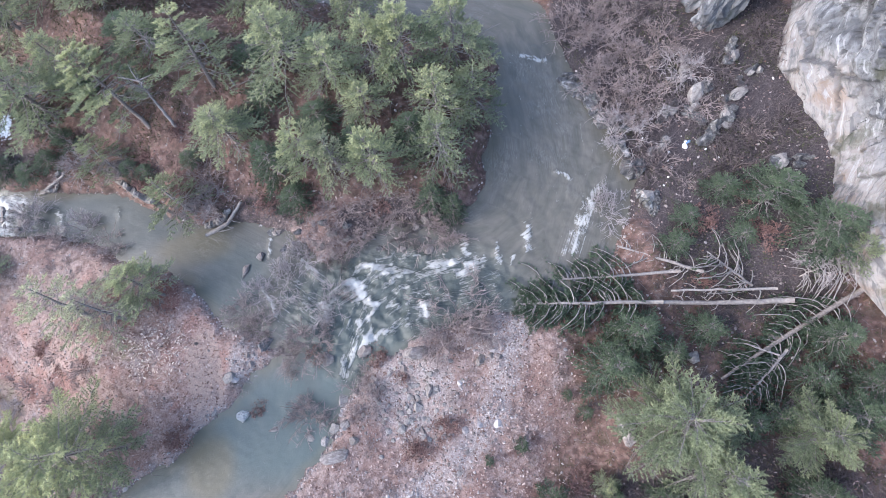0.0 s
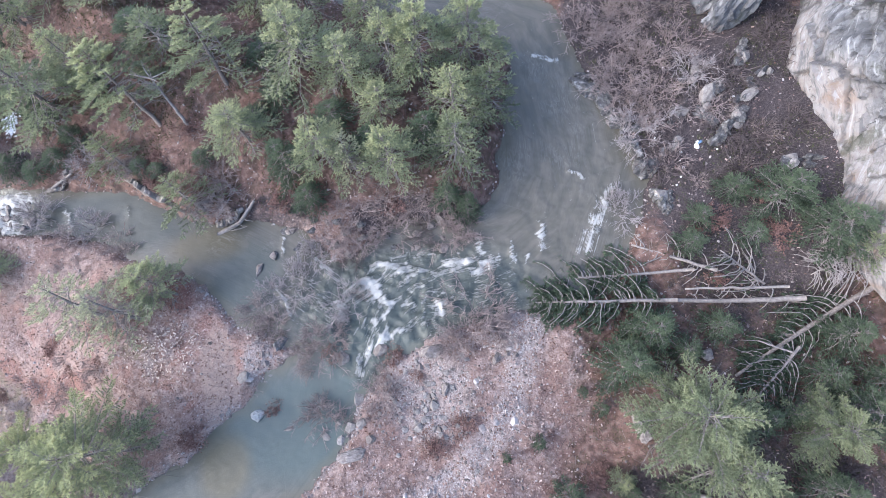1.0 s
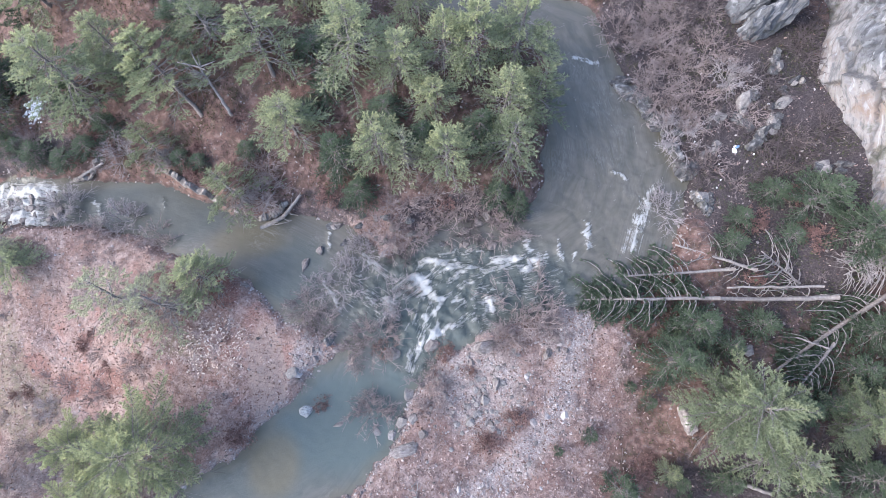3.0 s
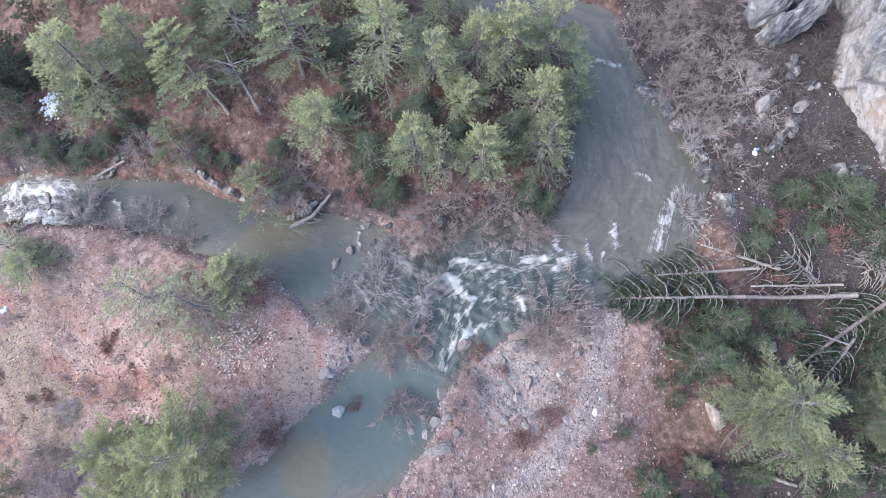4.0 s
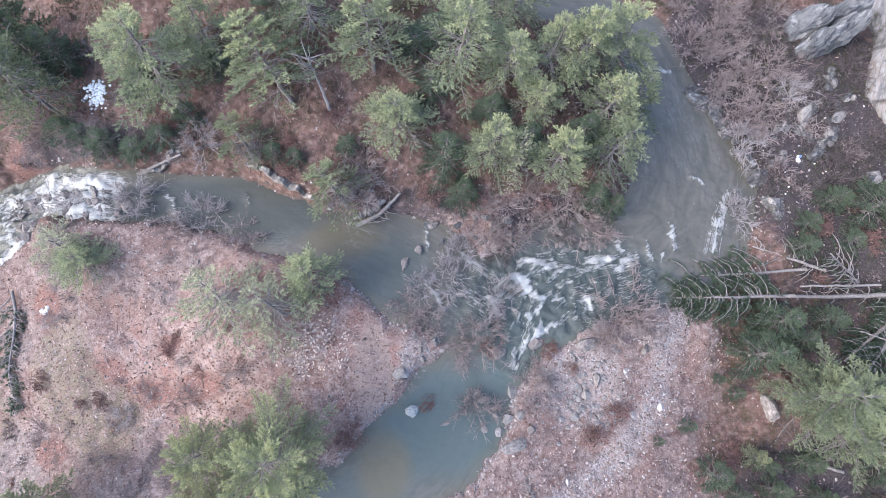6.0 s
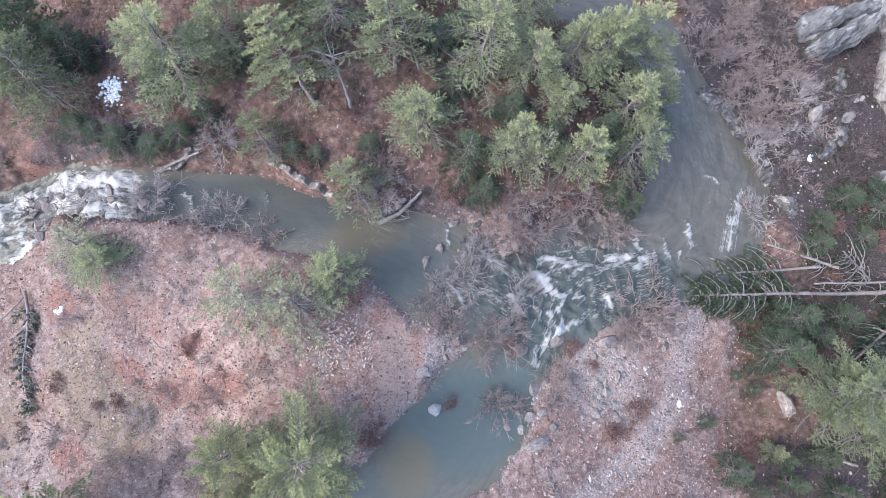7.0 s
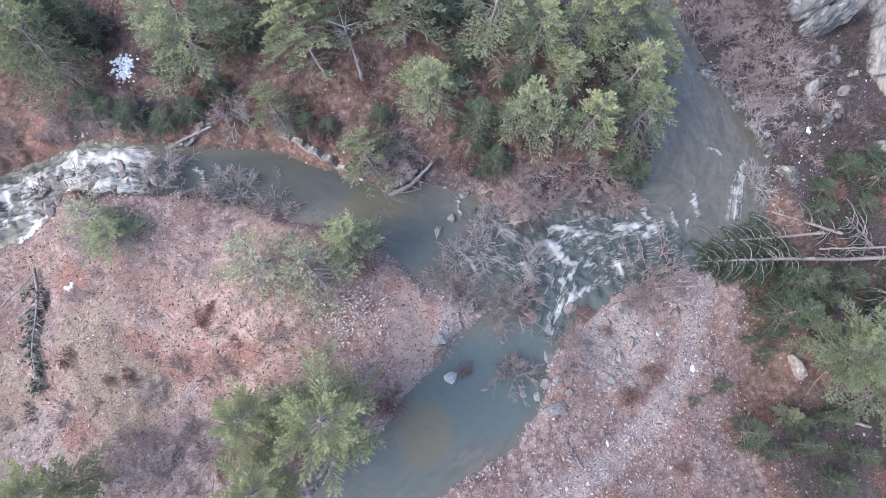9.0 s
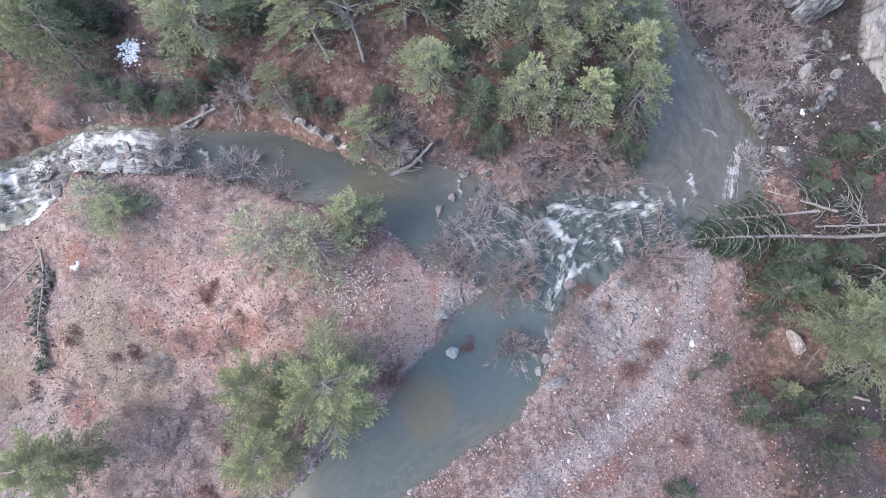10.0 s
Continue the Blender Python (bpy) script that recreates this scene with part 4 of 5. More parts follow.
for row in (("pine_1", -22.7, 24.5, 10.3, 3.6), ("pine_3", -19.3, 26.4, 9.8, 2.2), ("pine_2", -16.0, 25.0, 9.9, 2.9, -13.5, 22, "yellow-green pine leaning on a bare grey trunk"),
            ("grey_1", -11.8, 27.0, 9.8, 2.4), ("pine_1", -8.2, 26.5, 10.8, 2.9, -7.6, 24.2), ("pine_3", -1.3, 24.8, 11.3, 3.3), ("pine_2", -6.2, 20.0, 7.7, 2.4),
            ("grey_1", -18.0, 20.7, 5.3, 2.1, -16.9, 19.2), ("grey_1", -11.7, 16.6, 5.3, 2.5, -10.2, 15.2, "grey-green pine leaning over the river bank"),
            ("dark_1", -2.8, 17.4, 7.2, 1.9), ("grey_2", -32.6, 24.4, 8.6, 2.8), ("thin", -30.4, 13.1, 2.3, 2.1), ("pine_2", -28.9, 12.0, 2.0, 1.9), ("pine_1", 0.3, 17.3, 9.6, 2.1),
            ("thin", 2.1, 17.0, 8.4, 1.7), ("pine_2", 5.0, 16.4, 9.2, 2.1), ("pine_3", 9.4, 20.6, 9.2, 2.6), ("grey_1", 9.5, 17.3, 8.7, 2.4),
            ("pine_1", 10.9, 25.5, 10.3, 2.8), ("pine_2", 7.3, 24.0, 11.3, 2.3), ("pine_3", 5.1, 24.0, 10.9, 2.1), ("pine_1", 2.0, 23.2, 9.9, 2.2),
            ("dark_2", 10.0, 13.9, 4.0, 1.1), ("pine_2", 4.2, 21.0, 7.6, 1.9), ("grey_1", 11.9, 21.6, 7.8, 2.2), ("dark_1", -1.6, 15.2, 4.6, 1.5), ("dark_2", 8.6, 14.6, 4.0, 1.2),
            ("dark_1", -24.6, 24.4, 5.0, 1.6), ("dark_2", -4.5, 26.0, 5.0, 1.6), ("dark_2", -3.6, 22.8, 4.4, 1.4), ("dark_2", -25.5, 20.2, 2.6, 1.3), ("dark_2", -28.0, 20.8, 2.8, 1.3), ("dark_2", -21.5, 22.2, 4.2, 1.2), ("dark_2", -15.2, 18.9, 3.0, .9), ("dark_2", -13.6, 18.4, 2.9, .8), ("dark_2", -18.8, 25.5, 5.0, 1.4), ("dark_2", -9.8, 19.0, 3.6, .9),
            ("dark_1", -2.6, 26.6, 8.0, 2.0), ("dark_1", -31.0, 27.5, 5.6, 1.9), ("dark_2", -5.2, 21.4, 4.6, 1.2), ("dark_1", 3.4, 18.6, 6.4, 1.6), ("dark_1", 7.4, 18.8, 7.0, 1.7), ("dark_2", -31.0, 22.0, 2.6, 1.3), ("dark_2", -23.6, 21.0, 2.9, 1.2), ("dark_1", 0.6, 20.6, 6.6, 1.7), ("dark_2", -29.6, 21.6, 2.4, 1.1), ("dark_1", -33.5, 28.0, 7.5, 2.0), ("dark_1", -14.0, 28.6, 8.6, 2.0)):
    tree(*row)
for row in (("thin", -18.8, 9.0, 6.2, 3.0, -17.8, 7.7), ("thin", -15.6, 8.2, 6.2, 2.4, -14.3, 7.1), ("pine_2", -12.9, 9.6, 5.7, 2.1, -11.9, 8.9),
            ("broad", -14.2, -1.8, 8.0, 3.4), ("broad", -18.7, -1.1, 6.0, 2.2), ("broad", -18.0, -5.1, 6.0, 2.4), ("broad", -30.6, -4.0, 4.2, 2.2),
            ("broad_2", 22.8, -1.1, 6.2, 3.5), ("grey_1", 24.6, -3.9, 6.0, 2.6), ("dark_1", 19.9, 2.2, 4.4, 2.1), ("dark_1", 21.6, 4.4, 4.0, 1.9),
            ("dark_2", 25.1, 10.1, 3.5, 1.1), ("dark_2", 28.7, 13.8, 3.8, 1.3), ("dark_2", 26.1, 11.9, 3.3, 1.1), ("dark_1", 31.3, 12.8, 6.0, 2.2),
            ("dark_1", 33.7, 10.1, 6.2, 2.3), ("grey_1", 35.4, 8.6, 4.8, 1.6), ("dark_2", 31.8, 1.0, 3.2, 1.4), ("dark_2", 26.2, 4.4, 2.9, 1.3), ("dark_1", 35.2, 0.6, 4.4, 1.7), ("dark_2", 23.9, 3.0, 2.4, 1.1), ("dark_2", 29.4, 10.4, 3.0, 1.2), ("dark_2", 27.5, -1.4, 3.2, 1.2), ("dark_2", 29.2, -1.2, 3.0, 1.0), ("dark_1", 33.5, 3.4, 4.2, 1.6),
            ("broad_2", 30.8, -2.1, 4.5, 2.2), ("dark_1", 33.1, -1.2, 5.0, 2.0), ("dark_2", 15.4, -5.9, 1.4, 1.25), ("dark_2", 8.4, -10.9, 1.0, 1.1), ("pine_3", 18.9, -5.1, 1.2, .8), ("dark_2", 16.9, -7.4, 1.1, .6), ("dark_2", 19.6, -7.2, 1.4, .9), ("dark_2", 22.3, -5.6, 1.8, 1.0), ("dark_2", 13.7, -2.4, 1.6, .5),
            ("dark_2", 19.2, -5.6, 1.6, .7), ("dark_2", 22.9, -8.2, 2.0, 1.0), ("dark_2", 20.9, -9.8, 1.6, .9), ("dark_2", 27.4, -6.2, 2.6, 1.3), ("dark_1", 30.6, -5.6, 4.0, 1.7), ("dark_2", 26.2, -9.4, 2.2, 1.2), ("dark_2", 18.1, -.5, 1.3, .5), ("dark_2", 17.0, .6, 1.2, .4), ("dark_2", 20.5, 3.6, 2.4, .8), ("dark_2", 11.5, -3.3, .9, .35)):
    tree(*row)
for row in (("pine_1", -27.0, 33.0, 10.5, 2.8), ("pine_3", -22.0, 34.0, 10.0, 2.6), ("pine_2", -17.0, 33.0, 10.0, 2.6), ("dark_1", -31.5, 36.0, 10.5, 2.4),
            ("pine_1", -12.0, 34.5, 10.5, 2.8), ("pine_3", -6.0, 33.0, 10.0, 2.5), ("pine_2", -2.0, 31.5, 10.0, 2.5), ("pine_1", 3.5, 30.0, 10.0, 2.4),
            ("dark_1", -36.0, 31.0, 8.5, 2.3), ("pine_2", -35.0, 25.5, 8.0, 2.3), ("pine_3", -40.0, 28.0, 9.0, 2.6), ("pine_1", -27.0, 40.0, 12.0, 2.8),
            ("pine_2", -16.0, 39.0, 12.0, 2.8), ("dark_1", -9.0, 40.0, 12.0, 2.4)):
    tree(*row)


# ---- bare shrubs ----
def shrub_mesh(name, seed, material, stems=24, tall=1.0, leaves=0, depth=3, thick=0.012):
    rng = np.random.default_rng(seed)
    g = Geo()

    def grow(p, d, length, r, left):
        d = d / np.linalg.norm(d)
        mid = p + d * length * 0.5 + rng.normal(0, 0.1, 3) * length
        tip = p + d * length + rng.normal(0, 0.16, 3) * length - np.array([0, 0, 0.10 * length])
        if left == depth:
            g.tube([p, mid, tip], [r, r * 0.85, r * 0.6], 3)
        elif left:
            g.tube([p, tip], [r, r * 0.6], 3)
        else:
            wide = np.cross(d, rng.normal(size=3))
            wide *= r / (np.linalg.norm(wide) + 1e-9)
            g.add([p - wide, p + wide, tip], [(0, 1, 2, 2)])
        if left:
            for q in range(rng.integers(3, 6)):
                u = rng.uniform(0.3, 1.0)
                at = p + (mid - p) * min(1, 2 * u) + (tip - mid) * max(0, 2 * u - 1) if left == depth else p + (tip - p) * u
                grow(at, d + rng.normal(0, 0.55, 3), length * rng.uniform(0.45, 0.8), r * 0.7, left - 1)
        elif leaves:
            blades(g, rng, tip, d, leaves, 0.07, 0.03, 1.0)
    for i in range(stems):
        a, lean = rng.uniform(0, 6.28), rng.uniform(0.1, 1.5)
        grow(np.array([math.cos(a), math.sin(a), 0]) * rng.uniform(0, 0.45), np.array([math.cos(a) * lean, math.sin(a) * lean, 0.9]), tall * rng.uniform(0.3, 0.6), thick, depth)
    return g.mesh(name, material)


SHRUBS = {"plain": [shrub_mesh("bare_shrub", 100 + k, TWIGS, 23) for k in range(3)], "pale": [shrub_mesh("pale_shrub", 110 + k, TWIGS_PALE, 23) for k in range(3)],
          "red": [shrub_mesh("russet_shrub", 120 + k, TWIGS_RED, 25, 0.8, 2, 2, 0.016) for k in range(3)],
          "dark": [shrub_mesh("dark_shrub", 130 + k, TWIGS_DARK, 27, 0.85, 0, 2, 0.0135) for k in range(3)],
          "low": [shrub_mesh("low_shrub", 140 + k, TWIGS, 28, 0.85, 0, 2, 0.0135) for k in range(3)]}
SHRUB_WORDS = {"plain": "leafless pinkish-grey shrub with fine twigs", "pale": "leafless pale grey shrub with arching twigs",
               "red": "low russet shrub with dry leaves on bare twigs", "dark": "dark leafless bramble thicket", "low": "low leafless shrub with tangled grey-pink twigs"}
shrub_rng = np.random.default_rng(9)


def shrub(kind, x, y, r, tall=1.0):
    ob = new("bare_shrub", SHRUBS[kind][shrub_rng.integers(len(SHRUBS[kind]))])
    base = max(ground_at(x, y), float(water_level(x, y)) - 0.1) - 0.05
    ob.matrix_basis = pose(x, y, base, 0, 0, shrub_rng.uniform(0, 360)) @ Matrix.Diagonal((1.35 * r, 1.35 * r, 1.15 * r * tall, 1))
    return tagged(ob, SHRUB_WORDS[kind], "shrub", "bare shrubs along the river")


for row in (("plain", -6, 7.3, 1.4), ("pale", -3, 9.3, 1.7), ("pale", -1.5, 11.2, 1.5), ("dark", 1.3, 10.7, 1.1), ("plain", -1, 4.8, 1.8), ("pale", 0.8, 7.5, 1.5),
            ("plain", 10.3, 6, 2.6), ("red", 4, 3.8, 1.0), ("plain", -1.3, 0, 1.5), ("low", -1.3, 0, 1.35), ("low", 2.4, -0.3, .9), ("plain", 3, 1, 1.4), ("plain", 8.2, 12.8, 1.9), ("plain", 4.2, 12.8, 1.7),
            ("red", -5, 0.5, 0.7), ("plain", -6.5, 2.1, 0.7), ("plain", 0.5, 12.7, 1.5), ("dark", 6.3, 12.5, 1.3), ("plain", -4.6, 6.1, 1.4), ("plain", 8.4, 4.1, 1.3), ("pale", -4.8, 8.6, 1.3), ("plain", 2, 12.2, 1.4),
            ("plain", -2.6, 4.2, 1.1), ("low", -5.2, 5.4, 1.1), ("low", 1.9, 8.4, .9), ("low", -2, 3.2, 1.0), ("red", -0.2, 4.2, .9), ("low", 9.4, 5.1, 1.5), ("low", 3.4, 2.6, 1.2), ("low", 0.2, -0.4, .9), ("low", 0.4, 5.6, .9), ("low", 11.4, 5.6, 1.2), ("plain", 9.9, 12.3, 1.4), ("plain", 11.8, 4.7, 1.2)):
    shrub(*row)
for row in (("pale", 23, 19.1, 2.0), ("plain", 22.6, 23.2, 2.0), ("plain", 22, 27.3, 2.1), ("plain", 20.1, 29.3, 1.9), ("plain", 26.7, 26.5, 2.0), ("plain", 25, 22.2, 1.8),
            ("pale", 27.8, 23.5, 1.7), ("pale", 21.1, 13.3, 1.5), ("dark", 34, 25.4, 1.7), ("dark", 34, 18.7, 1.7), ("dark", 31.1, 18, 1.4), ("pale", 34.6, 8.5, 1.8),
            ("dark", 25.9, 30, 1.8), ("dark", 30.1, 23.5, 1.7), ("dark", 35.4, 23.1, 1.6), ("dark", 32.1, 17, 1.5), ("plain", 24.4, 25.4, 1.8), ("plain", 23.4, 20.8, 1.6)):
    shrub(*row)
for row in (("pale", -26, 16.6, 1.8), ("pale", -20.7, 15.1, 1.8), ("plain", -17.4, 13.3, 1.4), ("pale", -20.7, 20.6, 1.6), ("plain", -8.4, 15.8, 1.7), ("pale", -9.2, 15.4, 1.6), ("pale", -16.4, 19.4, 1.2), ("plain", -28.5, 21.2, 1.6),
            ("pale", -31.4, 17.3, 1.6), ("plain", -22.7, 14.3, 1.2), ("plain", -38.5, 21.4, 1.4), ("dark", -36.2, 17.2, 1.2), ("plain", -8.8, 17.7, 1.5), ("plain", -33.9, 22.5, 1.6)):
    shrub(*row)
for row in (("low", -33.1, 0.4, 1.0), ("low", -26.8, -1.6, 1.2), ("low", -23.7, -1.7, 1.3), ("low", -22.2, -3.1, 1.2), ("low", -25.6, -4.2, 1.0), ("low", -30.4, -3.7, .8),
            ("low", -38.6, 0.2, .7), ("low", -24.6, 2.8, 1.2), ("pale", -26.5, 1.2, 1.0), ("red", -28.2, 2.6, .7), ("red", -22.8, 5.6, .6), ("plain", -17.7, 3.9, .9),
            ("low", -28.9, -6.2, .9), ("low", -23.5, -5.5, 1.0), ("plain", -21, 2, .9), ("red", -10.5, -1.2, 1.0), ("red", 6.6, -2.6, 1.0), ("red", 8.8, -1.2, .9)):
    shrub(*row)


def thicket(seed, count, box, kinds, sizes, margin=0.6):
    """Shrubs strewn over a stretch of the plan, clear of the water and the track."""
    rng = np.random.default_rng(seed)
    while count:
        x, y = rng.uniform(box[0], box[1]), rng.uniform(box[2], box[3])
        if river(np.array([x]), np.array([y]))[0] > margin and track(np.array([x]), np.array([y]))[0] > 1.4 and x < cliff_foot(y) - 0.5:
            shrub(kinds[rng.integers(len(kinds))], x, y, rng.uniform(*sizes), rng.uniform(0.6, 1.0))
            count -= 1


thicket(1, 38, (21.5, 36, 15, 33), ("low", "dark", "dark", "dark", "low"), (1.0, 1.9))
thicket(9, 26, (19.5, 25, 15, 34), ("low", "plain", "low", "dark"), (1.0, 1.7), 0.15)
thicket(2, 14, (21.5, 35, 6, 15), ("red", "dark", "low"), (0.6, 1.1))
thicket(3, 16, (-4, 12, 12.6, 15.5), ("low", "dark", "low", "red"), (0.9, 1.5), 0.3)
thicket(4, 46, (-37, -18, -8, 5), ("low", "low", "dark", "red"), (0.4, 0.95))
thicket(11, 22, (-34, -18, 8.5, 13), ("low", "pale", "low"), (0.4, 0.9), 0.3)
thicket(5, 26, (-26, -10, 2, 12), ("red", "low", "low"), (0.25, 0.55))
thicket(6, 22, (-38, -10, 18, 30), ("dark", "low", "red"), (0.6, 1.2))
thicket(10, 14, (-36, -22, 18.5, 24), ("low", "low", "plain"), (0.7, 1.3))
thicket(7, 26, (2, 16, -10, 4), ("red", "low", "low"), (0.3, 0.8))
thicket(8, 44, (17, 36, -13, 3), ("dark", "red", "dark"), (0.6, 1.2))


# ---- fallen and dead trees ----
def log(name, pts, r0, r1, label, ribs=0, rib_from=0.0, rib_to=1.0, rib_len=1.4, leaves=0, material=None, rib_material=None, drop=0.35, category="fallen tree"):
    """A lying trunk along pts (x, y, height above ground), tapered from r0 to r1, with curved side branches and needles."""
    rng = np.random.default_rng(int(abs(pts[0][0] * 100 + pts[0][1] * 10)))
    root = new(name)
    wp = np.array([(x, y, ground_at(x, y) + h) for x, y, h in pts])
    root.matrix_basis = Matrix.Translation(wp[0])
    wp = wp - wp[0]
    t = np.linspace(0, len(wp) - 1, 14)
    axis = np.column_stack([np.interp(t, np.arange(len(wp)), wp[:, c]) for c in range(3)])
    axis[1:-1] += rng.normal(0, 0.02, (12, 3))
    trunk, green, boughs = Geo(), Geo(), []
    trunk.tube(axis, np.linspace(r0, r1, 14), 9)
    along = axis[-1] - axis[0]
    along /= np.linalg.norm(along)
    across = np.cross(along, [0, 0, 1])
    for i in range(ribs):
        u = rib_from + (rib_to - rib_from) * (i + rng.uniform(0, 0.8)) / ribs
        p0 = np.array([np.interp(u * 13, np.arange(14), axis[:, c]) for c in range(3)])
        sgn = 1 if rng.uniform() < 0.5 else -1
        reach = rib_len * (1.1 - 0.55 * u) * rng.choice([0.4, 0.7, 0.9, 1.1]) * rng.uniform(0.85, 1.15)
        s = np.linspace(0, 1, 7)[:, None]
        sweep = rng.normal(0.75, 0.22)
        pts3 = p0 + across * sgn * reach * s + along * reach * (0.1 * s + sweep * s * s) + np.array([0, 0, 1]) * reach * (rng.normal(0.4, 0.25) * s - drop * 1.6 * s * s)
        pts3[1:] += rng.normal(0, 0.035, (6, 3))
        side = Geo()
        side.tube(pts3, np.linspace(0.044, 0.020, 7), 4)
        boughs.append(side)
        for q in range(leaves):
            w = rng.uniform(0.2, 1.05)
            c = np.array([np.interp(w * 6, np.arange(7), pts3[:, c]) for c in range(3)]) + rng.normal(0, 0.16, 3) + np.array([0, 0, -0.22])
            blades(green, rng, c, across * sgn * 0.5 + along * 0.5, 15, 0.17, 0.027, 0.8)
    part("trunk", trunk.mesh("trunk", material or LOGWOOD), root)
    for side in boughs:
        part("branch", side.mesh("branch", rib_material or DEADWOOD), root, "curved bare side branch")
    if leaves:
        part("foliage", green.mesh("foliage", SPRUCE, True), root, "dark green spruce needles")
    return tagged(root, label, category, "fallen trees")


log("fallen_tree", [(31.9, 5.9, .8), (27.6, 6.1, .5), (23.3, 6.35, .7)], .19, .13, "long peeled grey trunk of a fallen spruce", 10, .1, .9, .8, 0)
log("fallen_tree", [(23.8, 6.3, .85), (17.4, 6.5, .7), (14.2, 6.8, .35)], .15, .04, "top of a fallen spruce with ribbed bare boughs and green needles", 64, .10, .97, 2.1, 42)
log("fallen_tree", [(25.2, 8.3, .5), (19.3, 8.3, .5), (14.3, 8.5, .3)], .12, .04, "fallen spruce top with green boughs beside the rapids", 40, .25, .97, 2.4, 40)
log("fallen_tree", [(31, 6.7, .9), (24.4, 7, .8)], .10, .07, "thin bare trunk lying beside a larger log", 8, .1, .9, 1.2)
log("fallen_tree", [(26.6, 8.1, .8), (21.4, 10.4, .6)], .13, .07, "bare fallen trunk with hanging ribs", 20, .1, .95, 1.7)
log("dead_tree", [(29.8, 7.1, .5), (26.8, 9.3, .8)], .09, .04, "dead spruce top with tangled grey branches", 26, .0, .95, 2.2, 3)
log("fallen_tree", [(36.4, 6.5, .5), (30.9, 3.6, .6), (26.6, 1.2, .4)], .18, .09, "thick fallen trunk sloping down from the cliff", 44, .15, .9, 2.0, 36, BARK)
log("fallen_tree", [(38.8, 10.2, 1.2), (37.2, 8.1, .9), (36.3, 6.4, .7)], .22, .16, "broken trunk leaning against the cliff foot", 4, .2, .9, .9)
log("fallen_tree", [(30.8, 2.8, .7), (27.5, -0.2, .5)], .10, .05, "thin white fallen trunk with dark boughs", 30, .2, .97, 1.6, 26)
log("fallen_tree", [(30.2, 2.4, 1.0), (28.3, 3.3, .9)], .06, .04, "short pale broken stick across the boughs", 0)
log("fallen_tree", [(38.9, 10.9, 1.6), (35.8, 7.3, .9)], .17, .12, "grey trunk lying on the scree", 12, .2, .95, 1.6)
log("dead_tree", [(35.5, 8.6, .6), (32.5, 7.4, .6)], .12, .03, "dead grey tree top with spreading twigs", 34, .1, .97, 2.4)
log("fallen_tree", [(-36.1, 11.0, .35), (-35.9, 9.5, .35), (-35.7, 8.0, .4), (-35.6, 6.4, .4), (-35.6, 4.9, .4), (-35.6, 3.4, .35), (-35.6, 1.9, .3)], .11, .03, "fallen slim spruce lying on the meadow", 64, .12, .98, 1.1, 7)
log("fallen_tree", [(-40.0, 7.6, .3), (-36.2, 10.6, .4)], .07, .05, "thin pale pole on the meadow")
log("driftwood", [(-9.6, 13.7, .25), (-7.8, 14.4, .35), (-6.1, 15.6, .4)], .20, .10, "pale driftwood log on the eroded bank", 5, .1, .9, .9, category="driftwood")
log("driftwood", [(-25.3, 19.2, .2), (-22.2, 19.6, .3)], .13, .09, "pale log along the undercut bank", category="driftwood")
log("driftwood", [(22.6, -5.8, .15), (23.8, -6, .35), (25.2, -6.6, .15)], .17, .12, "curved bare log on the leaf litter", category="driftwood")
log("driftwood", [(2.3, -6.8, .08), (1.3, -4.8, .12)], .05, .02, "pale forked dead branch on the gravel", 6, .3, .9, .8, category="driftwood")
snag = log("dead_tree", [(-10.9, 21.5, .0), (-11.3, 22.3, 1.4), (-11.9, 23.4, 2.8)], .14, .05, "dead standing tree with a forked bare top", 9, .68, .98, 2.0, 0, DEADWOOD, category="dead tree")
fork = Vector((-11.9, 23.4, ground_at(-11.9, 23.4) + 2.8)) - snag.matrix_basis.translation
for dx, dy, dz, r in ((-1.3, 0.1, 0.5, .07), (1.2, 0.3, 0.2, .06), (-0.3, 0.9, 0.8, .06), (0.8, -0.6, 0.1, .04)):
    limb = Geo()
    limb.tube([fork, fork + Vector((0.55 * dx, 0.45 * dy, 0.65 * dz)), fork + Vector((dx, dy, dz))], [r, 0.7 * r, 0.3 * r], 5)
    part("limb", limb.mesh("limb", DEADWOOD), snag, "forked bare limb")
log("dead_tree", [(-5.9, 24, .0), (-6.7, 25.4, 1.6), (-7.4, 26.4, 3.0)], .09, .03, "leaning dead pole with a few stubs", 10, .1, .9, .9, 0, DEADWOOD, category="dead tree")


# ---- snow and pale litter ----
def heap(x, y, r, label, seed, name="snow_patch", category="snow"):
    me = rock_mesh("snow", seed, SNOW, 34, 0.12, 1)
    ob = new(name, me)
    ob.matrix_basis = pose(x, y, ground_at(x, y) + 0.07, 0, 0, seed * 40) @ Matrix.Diagonal((r, r * 0.8, 0.22 * r + 0.05, 1))
    return tagged(ob, label, category)


